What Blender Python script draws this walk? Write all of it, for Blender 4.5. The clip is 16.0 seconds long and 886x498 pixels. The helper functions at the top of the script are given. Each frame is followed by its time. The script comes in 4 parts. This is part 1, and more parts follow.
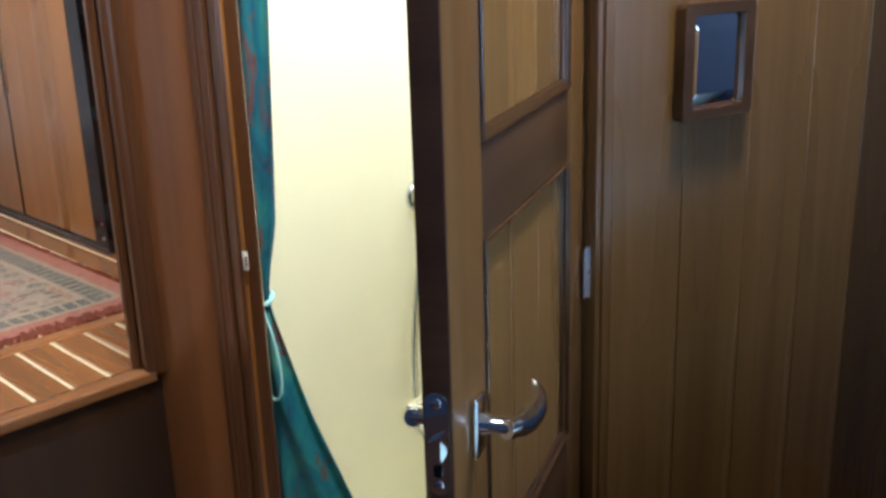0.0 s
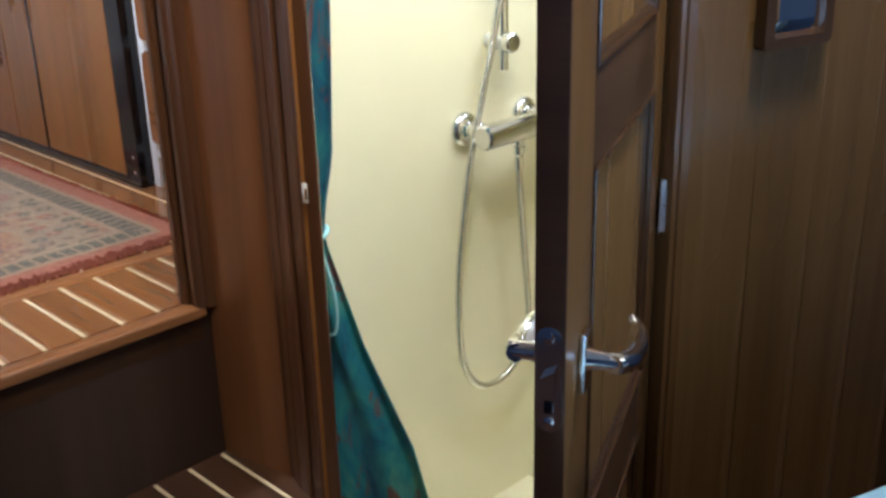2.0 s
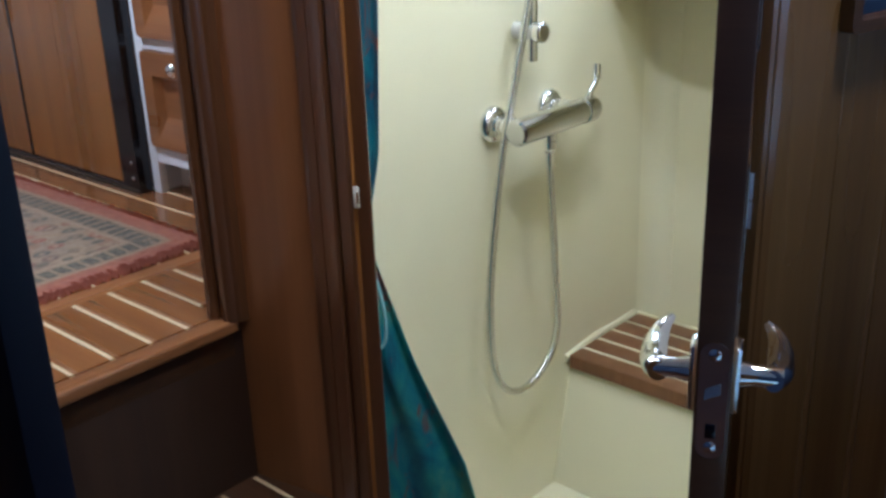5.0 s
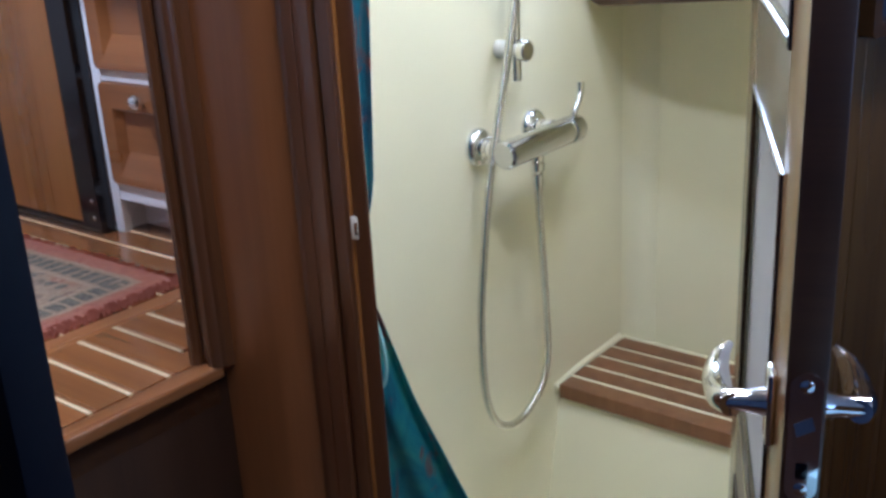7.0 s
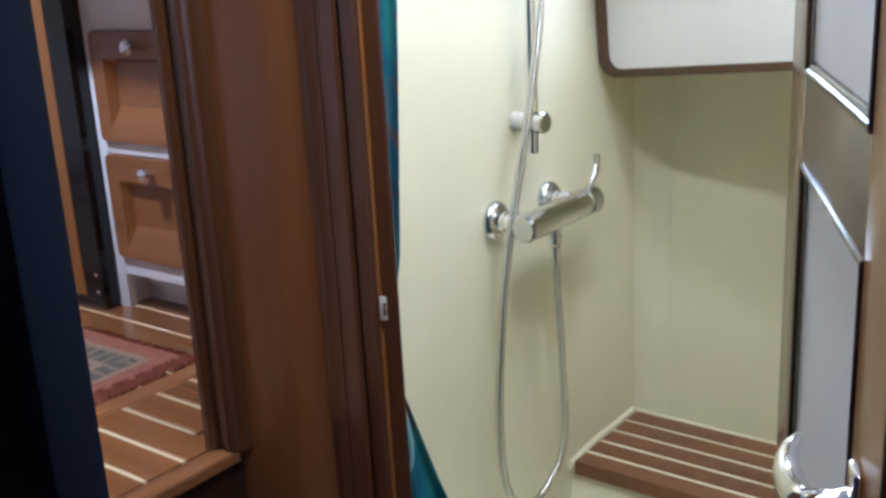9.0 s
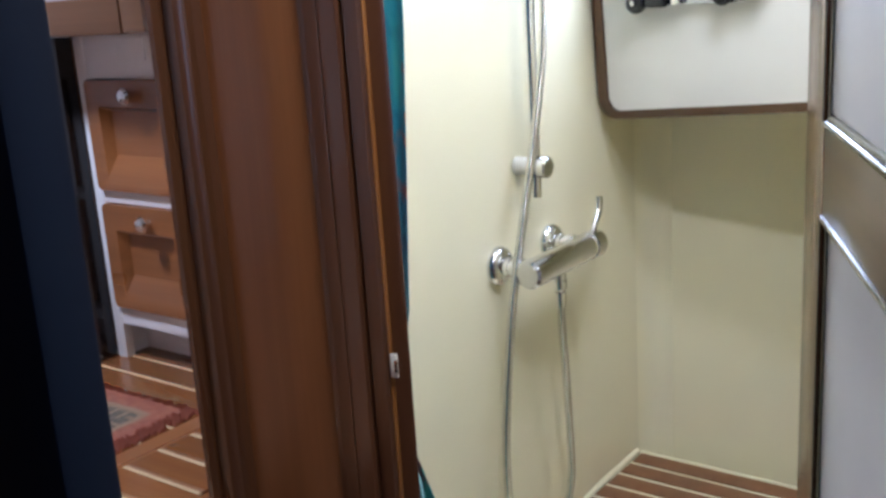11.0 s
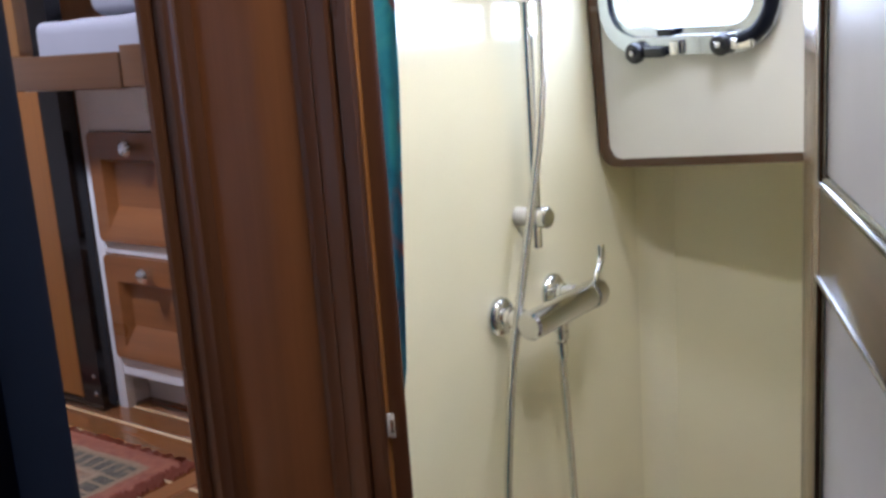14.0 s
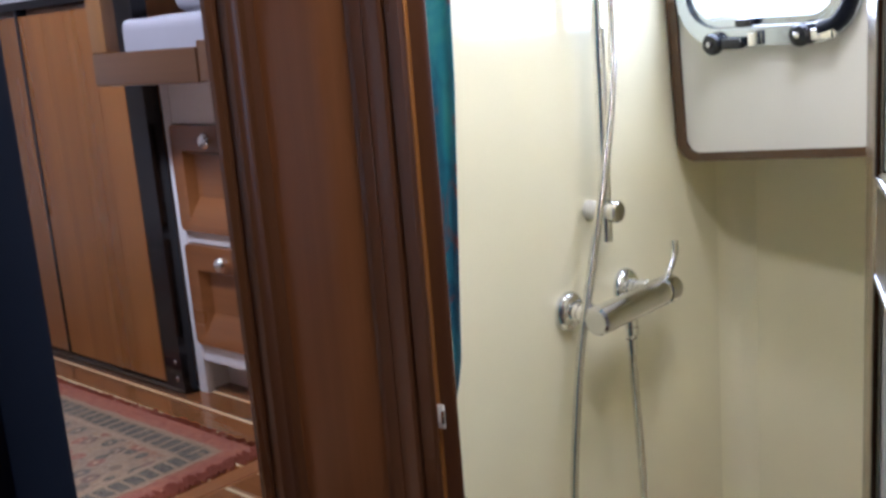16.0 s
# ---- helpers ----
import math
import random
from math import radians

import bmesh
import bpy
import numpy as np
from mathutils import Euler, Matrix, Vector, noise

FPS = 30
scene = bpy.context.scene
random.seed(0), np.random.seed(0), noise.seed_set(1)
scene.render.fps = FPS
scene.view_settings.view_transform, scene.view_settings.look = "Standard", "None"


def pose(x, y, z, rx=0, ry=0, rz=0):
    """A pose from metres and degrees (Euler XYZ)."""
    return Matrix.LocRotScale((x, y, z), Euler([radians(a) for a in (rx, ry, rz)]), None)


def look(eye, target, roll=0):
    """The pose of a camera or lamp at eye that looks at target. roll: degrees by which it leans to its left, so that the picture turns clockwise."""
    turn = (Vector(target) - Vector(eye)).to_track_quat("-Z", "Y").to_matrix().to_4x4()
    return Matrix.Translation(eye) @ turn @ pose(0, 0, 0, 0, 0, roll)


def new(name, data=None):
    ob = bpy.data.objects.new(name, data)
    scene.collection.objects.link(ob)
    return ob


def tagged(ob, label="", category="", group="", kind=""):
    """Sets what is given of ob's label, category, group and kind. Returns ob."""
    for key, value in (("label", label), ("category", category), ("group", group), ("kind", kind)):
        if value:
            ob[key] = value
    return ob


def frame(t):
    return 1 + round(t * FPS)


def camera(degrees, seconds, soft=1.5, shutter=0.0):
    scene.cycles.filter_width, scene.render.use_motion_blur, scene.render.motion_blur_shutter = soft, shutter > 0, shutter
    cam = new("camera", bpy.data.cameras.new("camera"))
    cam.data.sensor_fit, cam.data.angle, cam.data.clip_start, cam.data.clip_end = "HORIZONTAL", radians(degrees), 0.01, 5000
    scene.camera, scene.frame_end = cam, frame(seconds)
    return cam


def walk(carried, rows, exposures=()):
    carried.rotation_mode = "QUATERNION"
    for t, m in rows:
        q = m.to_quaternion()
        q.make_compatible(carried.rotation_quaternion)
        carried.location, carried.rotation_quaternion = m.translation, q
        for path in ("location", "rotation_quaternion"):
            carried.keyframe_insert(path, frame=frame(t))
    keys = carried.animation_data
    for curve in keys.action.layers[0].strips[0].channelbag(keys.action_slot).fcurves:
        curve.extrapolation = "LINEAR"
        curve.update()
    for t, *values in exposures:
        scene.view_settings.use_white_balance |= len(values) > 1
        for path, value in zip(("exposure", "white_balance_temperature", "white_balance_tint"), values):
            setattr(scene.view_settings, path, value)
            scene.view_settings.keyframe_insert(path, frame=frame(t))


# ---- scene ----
cam = camera(46.78, 16.0, soft=3.0)
PATH = [
    (0.0, pose(0.0000, 0.0000, 1.4500, 72.729, 1.813, -35.566)),
    (0.5, pose(-0.0080, 0.0206, 1.4452, 71.596, 2.087, -35.085)),
    (1.0, pose(-0.0212, 0.0370, 1.4431, 70.835, 2.092, -34.711)),
    (1.5, pose(-0.0402, 0.0627, 1.4361, 69.913, 1.615, -34.983)),
    (2.0, pose(-0.0638, 0.0865, 1.4326, 69.353, 1.461, -35.865)),
    (2.5, pose(-0.0778, 0.1061, 1.4318, 69.545, 1.936, -37.233)),
    (3.0, pose(-0.0898, 0.1320, 1.4268, 69.279, 1.075, -37.061)),
    (3.5, pose(-0.1002, 0.1649, 1.4266, 70.198, 1.635, -37.432)),
    (4.0, pose(-0.1200, 0.1913, 1.4233, 70.259, 1.499, -37.671)),
    (4.2, pose(-0.1293, 0.2043, 1.4201, 69.928, 1.566, -37.937)),
    (6.3, pose(-0.1257, 0.3337, 1.4049, 68.959, 2.354, -41.627)),
    (6.5, pose(-0.1321, 0.3447, 1.3900, 69.776, 2.537, -42.220)),
    (7.0, pose(-0.1335, 0.3709, 1.3888, 70.443, 2.998, -42.910)),
    (7.5, pose(-0.1349, 0.3973, 1.3891, 71.126, 3.313, -43.602)),
    (8.0, pose(-0.1386, 0.4182, 1.3867, 72.051, 2.977, -43.821)),
    (8.5, pose(-0.1367, 0.4308, 1.3920, 73.373, 2.899, -44.163)),
    (9.0, pose(-0.1442, 0.4403, 1.3988, 73.902, 2.955, -43.813)),
    (11.5, pose(-0.1423, 0.4845, 1.4314, 76.001, 3.753, -45.110)),
    (12.0, pose(-0.1372, 0.4864, 1.4411, 76.492, 3.951, -45.368)),
    (12.5, pose(-0.1361, 0.4857, 1.4470, 76.813, 4.164, -45.326)),
    (13.0, pose(-0.1298, 0.4850, 1.4476, 77.113, 4.057, -45.332)),
    (13.5, pose(-0.1245, 0.4810, 1.4493, 77.259, 4.207, -45.201)),
    (14.0, pose(-0.1244, 0.4750, 1.4473, 77.461, 3.902, -44.283)),
    (14.5, pose(-0.1210, 0.4690, 1.4485, 77.581, 3.859, -43.050)),
    (15.0, pose(-0.1107, 0.4602, 1.4454, 77.598, 4.322, -41.943)),
    (15.5, pose(-0.0989, 0.4498, 1.4456, 77.619, 4.453, -40.936)),
    (16.0, pose(-0.0838, 0.4341, 1.4436, 77.495, 4.467, -38.497)),
]
walk(cam, PATH, [(0, 0.78, 5450, 6), (0.5, 0.80, 5400, 6), (1.0, 0.58, 5550, 8), (2.0, 0.50, 5500, 9), (3.5, 0.38, 5150, 6), (4.0, 0.06, 5100, 5), (6.3, 0.16, 4850, 15), (9.0, 0.18, 4950, 15), (11.5, 0.14, 5150, 18), (12.5, -0.10, 5300, 19), (16, -0.10, 5300, 20)])

# ---------------------------------------------------------------- world and light
world = bpy.data.worlds.new("sky")
scene.world = world
world.use_nodes = True
wn = world.node_tree.nodes
sky = wn.new("ShaderNodeTexSky")
sky.sky_type, sky.sun_disc = "NISHITA", False
sky.sun_elevation, sky.sun_rotation = radians(48), radians(70)
wn["Background"].inputs["Strength"].default_value = 0.12
world.node_tree.links.new(sky.outputs[0], wn["Background"].inputs[0])
sun = new("sun", bpy.data.lights.new("sun", "SUN"))
sun.data.energy, sun.data.angle, sun.data.color = 3.0, radians(0.6), (1.0, 0.95, 0.87)
sun.matrix_world = look((0, 0, 8), (-3.3, -1.2, 4.1))


def area_lamp(name, energy, color, m, sx, sy=None):
    lamp = new(name, bpy.data.lights.new(name, "AREA"))
    lamp.data.energy, lamp.data.color, lamp.data.size = energy, color, sx
    lamp.data.shape = "RECTANGLE" if sy else "DISK"
    if sy:
        lamp.data.size_y = sy
    lamp.matrix_world = m
    return lamp


COOL = (0.50, 0.68, 1.0)
area_lamp("shower_lamp", 4.4, (1.0, 0.95, 0.86), pose(1.06, 1.16, 1.925), 0.11).data.spread = radians(150)
area_lamp("doorway_lamp", 11.5, (1.0, 0.93, 0.80), pose(0.515, 0.855, 2.13), 0.10)
area_lamp("cabin_lamp", 17.0, (0.99, 0.95, 0.92), pose(0.16, 2.15, 2.12), 0.16)
# two fill lights added to lift the planked wall, door and post
area_lamp("hall_lamp", 8.2, (1.0, 0.90, 0.74), pose(1.02, 0.70, 2.13), 0.12)
area_lamp("hall_lamp", 1.2, (1.0, 0.89, 0.72), pose(0.02, 0.45, 2.13), 0.12)
area_lamp("companionway_daylight", 4.4, COOL, pose(0.10, -1.30, 1.50, 90, 0, 0), 1.10, 1.05)
area_lamp("side_window_daylight", 6.0, COOL, pose(1.925, -0.815, 1.325, 90, 0, 90), 0.56, 0.64)

UPPER = Matrix(((-0.0073, -0.0961, -0.9953, 1.473), (-1.0, 0.0007, 0.0073, 1.689), (0, 0.9954, -0.0961, 1.157), (0, 0, 0, 1)))
PORT_M = UPPER @ pose(0.214, 0.320, 0.03, 180)
area_lamp("portlight_daylight", 1.3, (0.86, 0.93, 1.0), PORT_M, 0.24, 0.12)

# ---------------------------------------------------------------- materials


class Nodes:
    def __init__(self, name):
        self.mat = bpy.data.materials.new(name)
        self.mat.use_nodes = True
        self.t = self.mat.node_tree
        self.bsdf = self.t.nodes["Principled BSDF"]

    def add(self, kind, **inputs):
        n = self.t.nodes.new(kind)
        for k, v in inputs.items():
            n.inputs[k].default_value = v
        return n

    def link(self, a, b):
        self.t.links.new(a, b)

    def ramp(self, fac, stops):
        r = self.add("ShaderNodeValToRGB")
        el = r.color_ramp.elements
        while len(el) < len(stops):
            el.new(0.5)
        for e, (pos, col) in zip(el, stops):
            e.position, e.color = pos, (*col, 1)
        self.link(fac, r.inputs[0])
        return r.outputs[0]

    def coords(self, scale):
        tc = self.add("ShaderNodeTexCoord")
        mp = self.add("ShaderNodeMapping")
        mp.inputs["Scale"].default_value = scale
        mp.inputs["Location"].default_value = (3.713, 1.337, 5.217)
        self.link(tc.outputs["Object"], mp.inputs["Vector"])
        return mp.outputs[0]

    def noise(self, vec, scale, detail=4.0, rough=0.55, dist=0.0):
        n = self.add("ShaderNodeTexNoise", Scale=scale, Detail=detail, Roughness=rough, Distortion=dist, Lacunarity=2.137)
        self.link(vec, n.inputs["Vector"])
        return n.outputs[0]

    def mix(self, fac, a, b, mode="MIX"):
        m = self.add("ShaderNodeMix")
        m.data_type, m.blend_type = "RGBA", mode
        for sock, val in ((m.inputs[0], fac), (m.inputs[6], a), (m.inputs[7], b)):
            if isinstance(val, (int, float)):
                sock.default_value = val
            elif isinstance(val, tuple):
                sock.default_value = (*val, 1)
            else:
                self.link(val, sock)
        return m.outputs[2]

    def bump(self, height, strength, distance):
        b = self.add("ShaderNodeBump", Strength=strength, Distance=distance)
        self.link(height, b.inputs["Height"])
        self.link(b.outputs[0], self.bsdf.inputs["Normal"])

    def set(self, **kw):
        for k, v in kw.items():
            self.bsdf.inputs[k.replace("_", " ")].default_value = v
        return self


def wood(name, dark, mid, light, axis="Z", rough=0.3, coat=0.5, vary=0.25):
    """Varnished timber: long streaks, fine pores, a slow change of tone, and a tone of its own for each piece."""
    n = Nodes(name)
    st = {"X": (0.22, 34, 34), "Y": (34, 0.22, 34), "Z": (34, 34, 0.22)}[axis]
    fine = {"X": (6, 260, 260), "Y": (260, 6, 260), "Z": (260, 260, 6)}[axis]
    v = n.coords(st)
    info = n.add("ShaderNodeObjectInfo")
    off = n.add("ShaderNodeVectorMath")
    off.operation = "MULTIPLY_ADD"
    n.link(info.outputs["Random"], off.inputs[0])
    off.inputs[1].default_value = (37, 53, 19)
    n.link(v, off.inputs[2])
    streak = n.noise(off.outputs[0], 1.0, 4, 0.55, 0.0)
    pore = n.noise(n.coords(fine), 1.0, 3, 0.6)
    cloud = n.noise(n.coords({"X": (0.35, 5, 5), "Y": (5, 0.35, 5), "Z": (5, 5, 0.35)}[axis]), 1.3, 2, 0.5)
    wide = {"X": (0.15, 9, 9), "Y": (9, 0.15, 9), "Z": (9, 9, 0.15)}[axis]
    band = n.noise(n.coords(wide), 1.0, 2, 0.5)
    blend = n.mix(0.45, streak, band)
    col = n.ramp(blend, [(0.25, dark), (0.5, mid), (0.75, light)])
    col = n.mix(n.ramp(pore, [(0.35, (0.28, 0.28, 0.28)), (0.6, (0, 0, 0))]), col, dark)
    tone = n.ramp(cloud, [(0.2, (0.62, 0.60, 0.58)), (0.8, (1.18, 1.16, 1.12))])
    col = n.mix(0.8, col, tone, "MULTIPLY")
    piece = n.ramp(info.outputs["Random"], [(0.0, (1 - vary,) * 3), (1.0, (1.0, 1.0, 1.0))])
    col = n.mix(1.0, col, piece, "MULTIPLY")
    n.link(col, n.bsdf.inputs["Base Color"])
    r = n.ramp(cloud, [(0.3, (rough * 0.8,) * 3), (0.7, (rough * 1.25,) * 3)])
    n.link(r, n.bsdf.inputs["Roughness"])
    n.bump(pore, 0.12, 0.0006)
    n.set(Coat_Weight=coat, Coat_Roughness=0.16)
    return n.mat


def gelcoat(name, base, rough=0.22):
    """Moulded glass-fibre lining: glossy, a little wavy, with faint water marks."""
    n = Nodes(name)
    big = n.noise(n.coords((1, 1, 1)), 3.0, 2)
    spot = n.noise(n.coords((1, 1, 0.35)), 22.0, 5, 0.6)
    c = n.ramp(big, [(0.3, tuple(b * 0.95 for b in base)), (0.7, base)])
    n.link(c, n.bsdf.inputs["Base Color"])
    n.link(n.ramp(spot, [(0.4, (rough,) * 3), (0.8, (rough * 1.15,) * 3)]), n.bsdf.inputs["Roughness"])
    n.bump(big, 0.25, 0.004)
    n.set(Coat_Weight=0.6, Coat_Roughness=0.045)
    return n.mat


def paint(name, base, rough=0.45):
    n = Nodes(name)
    big = n.noise(n.coords((1, 1, 1)), 6.0, 4)
    n.link(n.ramp(big, [(0.3, tuple(b * 0.9 for b in base)), (0.7, base)]), n.bsdf.inputs["Base Color"])
    n.bump(n.noise(n.coords((1, 1, 1)), 180, 2), 0.06, 0.0005)
    n.set(Roughness=rough)
    return n.mat


def metal(name, base, rough):
    n = Nodes(name)
    m = n.noise(n.coords((1, 1, 1)), 25, 3)
    n.link(n.ramp(m, [(0.3, (rough * 0.85,) * 3), (0.7, (rough * 1.2,) * 3)]), n.bsdf.inputs["Roughness"])
    n.set(Base_Color=(*base, 1), Metallic=1.0)
    return n.mat


MAHOGANY = wood("mahogany", (0.215, 0.080, 0.024), (0.275, 0.108, 0.033), (0.335, 0.138, 0.044), rough=0.36, coat=0.35)
# mahogany at about half tone: shading of the frame mouldings put into the colour
MAHOGANY_SHADE = wood("mahogany_shade", (0.085, 0.032, 0.011), (0.115, 0.044, 0.015), (0.150, 0.059, 0.021), rough=0.32, coat=0.4)
MAHOGANY_H = wood("mahogany_lying", (0.085, 0.026, 0.010), (0.165, 0.056, 0.022), (0.235, 0.088, 0.036), "X")
WALNUT = wood("door_timber", (0.165, 0.078, 0.023), (0.250, 0.122, 0.038), (0.32, 0.162, 0.054), rough=0.28, coat=0.35)
PANEL_TEAK = wood("panel_teak", (0.30, 0.150, 0.044), (0.43, 0.230, 0.072), (0.53, 0.295, 0.100), rough=0.3, coat=0.35, vary=0.35)
# riser timber with the shade of the passage put into its colour
SHADE_RISER = wood("riser_shade", (0.021, 0.008, 0.003), (0.036, 0.014, 0.0045), (0.052, 0.021, 0.007), "Z", rough=0.55, coat=0.05)
# teak darkened in colour for the shade low down in the passage
SHADE_TEAK = wood("teak_shade", (0.045, 0.018, 0.008), (0.075, 0.031, 0.013), (0.11, 0.047, 0.02), "Y", rough=0.35)
WALNUT_H = wood("door_timber_lying", (0.105, 0.050, 0.022), (0.155, 0.076, 0.034), (0.20, 0.10, 0.046), "X", rough=0.34)
WALL_TEAK = wood("wall_teak", (0.150, 0.074, 0.021), (0.240, 0.123, 0.037), (0.33, 0.175, 0.056), rough=0.30, coat=0.35, vary=0.52)
HONEY = wood("honey_teak", (0.23, 0.086, 0.014), (0.30, 0.118, 0.021), (0.365, 0.152, 0.030), coat=0.3, vary=0.22)
HONEY_H = wood("honey_teak_lying", (0.20, 0.075, 0.020), (0.27, 0.105, 0.030), (0.34, 0.14, 0.044), "X", vary=0.12)
SOLE = wood("sole_teak", (0.175, 0.067, 0.019), (0.245, 0.098, 0.029), (0.31, 0.132, 0.043), "Y", rough=0.24, vary=0.25)
SOLE_X = wood("sole_teak_across", (0.17, 0.066, 0.021), (0.26, 0.106, 0.035), (0.33, 0.145, 0.052), "X", rough=0.26)
HOLLY = wood("holly", (0.55, 0.42, 0.24), (0.66, 0.53, 0.32), (0.74, 0.62, 0.40), "Y", rough=0.35, vary=0.1)
SLAT_TEAK = wood("slat_teak", (0.15, 0.064, 0.024), (0.225, 0.099, 0.039), (0.29, 0.135, 0.057), rough=0.5, coat=0.1, vary=0.15)
BEAD = wood("bead_varnish", (0.060, 0.028, 0.011), (0.085, 0.041, 0.016), (0.11, 0.054, 0.022), "X", rough=0.24, coat=0.35, vary=0.1)
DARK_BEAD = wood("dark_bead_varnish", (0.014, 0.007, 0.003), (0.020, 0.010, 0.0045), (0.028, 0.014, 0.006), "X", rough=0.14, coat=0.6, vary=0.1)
PALE_BLUE = paint("pale_blue_laminate", (0.42, 0.66, 0.84), 0.35)
LAMINATE = paint("white_laminate", (0.52, 0.515, 0.51), 0.38)
CREAM = gelcoat("cream_gelcoat", (0.82, 0.768, 0.54))
WHITE_GEL = gelcoat("white_gelcoat", (0.63, 0.615, 0.555))
WHITE = paint("white_paint", (0.80, 0.80, 0.82), 0.4)
HEADLINER = paint("headliner", (0.72, 0.70, 0.65), 0.8)
BLACK = paint("black_lacquer", (0.005, 0.005, 0.007), 0.16)
# near-black base and low specular hold the door edge dim; blue sheen is colour
NAVY = paint("dark_edge_blue", (0.0035, 0.005, 0.011), 0.5)
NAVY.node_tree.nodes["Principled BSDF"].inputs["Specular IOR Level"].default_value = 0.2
# colour chosen for what the mirror and chrome reflect, not a known finish
NAVY_PANEL = paint("navy_panel", (0.022, 0.038, 0.085), 0.4)
CHROME = metal("chrome", (0.86, 0.86, 0.87), 0.05)
SATIN = metal("satin_steel", (0.82, 0.83, 0.85), 0.32)
STEEL = metal("brushed_steel", (0.70, 0.70, 0.70), 0.13)
PORT_STEEL = metal("port_steel", (0.58, 0.63, 0.70), 0.16)
MIRROR = metal("mirror_silver", (0.9, 0.92, 0.94), 0.015)
RUBBER = paint("black_knob", (0.012, 0.012, 0.016), 0.22)
PLATE = paint("ivory_plate", (0.70, 0.66, 0.55), 0.4)


def make_glass():
    n = Nodes("clear_glass")
    n.set(Base_Color=(0.97, 0.99, 1.0, 1), Roughness=0.02, IOR=1.45, Transmission_Weight=1.0)
    return n.mat


def make_hose():
    n = Nodes("hose_spiral")
    w = n.add("ShaderNodeTexWave", Scale=55.0, Distortion=0.0)
    w.bands_direction = "Z"
    n.link(n.coords((1, 1, 1)), w.inputs["Vector"])
    n.bump(w.outputs[1], 0.6, 0.0012)
    n.set(Base_Color=(0.70, 0.69, 0.66, 1), Metallic=1.0, Roughness=0.24)
    return n.mat


def make_curtain():
    """Teal printed cloth with darker blue and rusty blooms."""
    n = Nodes("printed_teal_cloth")
    v = n.coords((1, 1, 0.45))
    a, b, c = n.noise(v, 9, 4, 0.6, 1.2), n.noise(v, 16, 3, 0.6, 2.0), n.noise(n.coords((1, 1, 1)), 700, 2)
    col = n.ramp(a, [(0.32, (0.010, 0.10, 0.19)), (0.46, (0.030, 0.25, 0.31)), (0.55, (0.06, 0.33, 0.32)), (0.66, (0.17, 0.43, 0.30))])
    col = n.mix(n.ramp(b, [(0.56, (0, 0, 0)), (0.64, (0.85, 0.85, 0.85))]), col, (0.24, 0.075, 0.055))
    vein = n.add("ShaderNodeTexVoronoi", Scale=14.0)
    vein.feature = "DISTANCE_TO_EDGE"
    n.link(v, vein.inputs["Vector"])
    col = n.mix(n.ramp(vein.outputs[0], [(0.0, (0.16, 0.16, 0.16)), (0.05, (0, 0, 0))]), col, (0.01, 0.05, 0.07))
    n.link(col, n.bsdf.inputs["Base Color"])
    n.bump(c, 0.2, 0.0006)
    n.set(Roughness=0.55, Sheen_Weight=0.3)
    tr = n.add("ShaderNodeBsdfTranslucent")
    n.link(col, tr.inputs["Color"])
    ms = n.add("ShaderNodeMixShader")
    ms.inputs[0].default_value = 0.4
    n.link(n.bsdf.outputs[0], ms.inputs[1])
    n.link(tr.outputs[0], ms.inputs[2])
    n.link(ms.outputs[0], n.t.nodes["Material Output"].inputs["Surface"])
    return n.mat


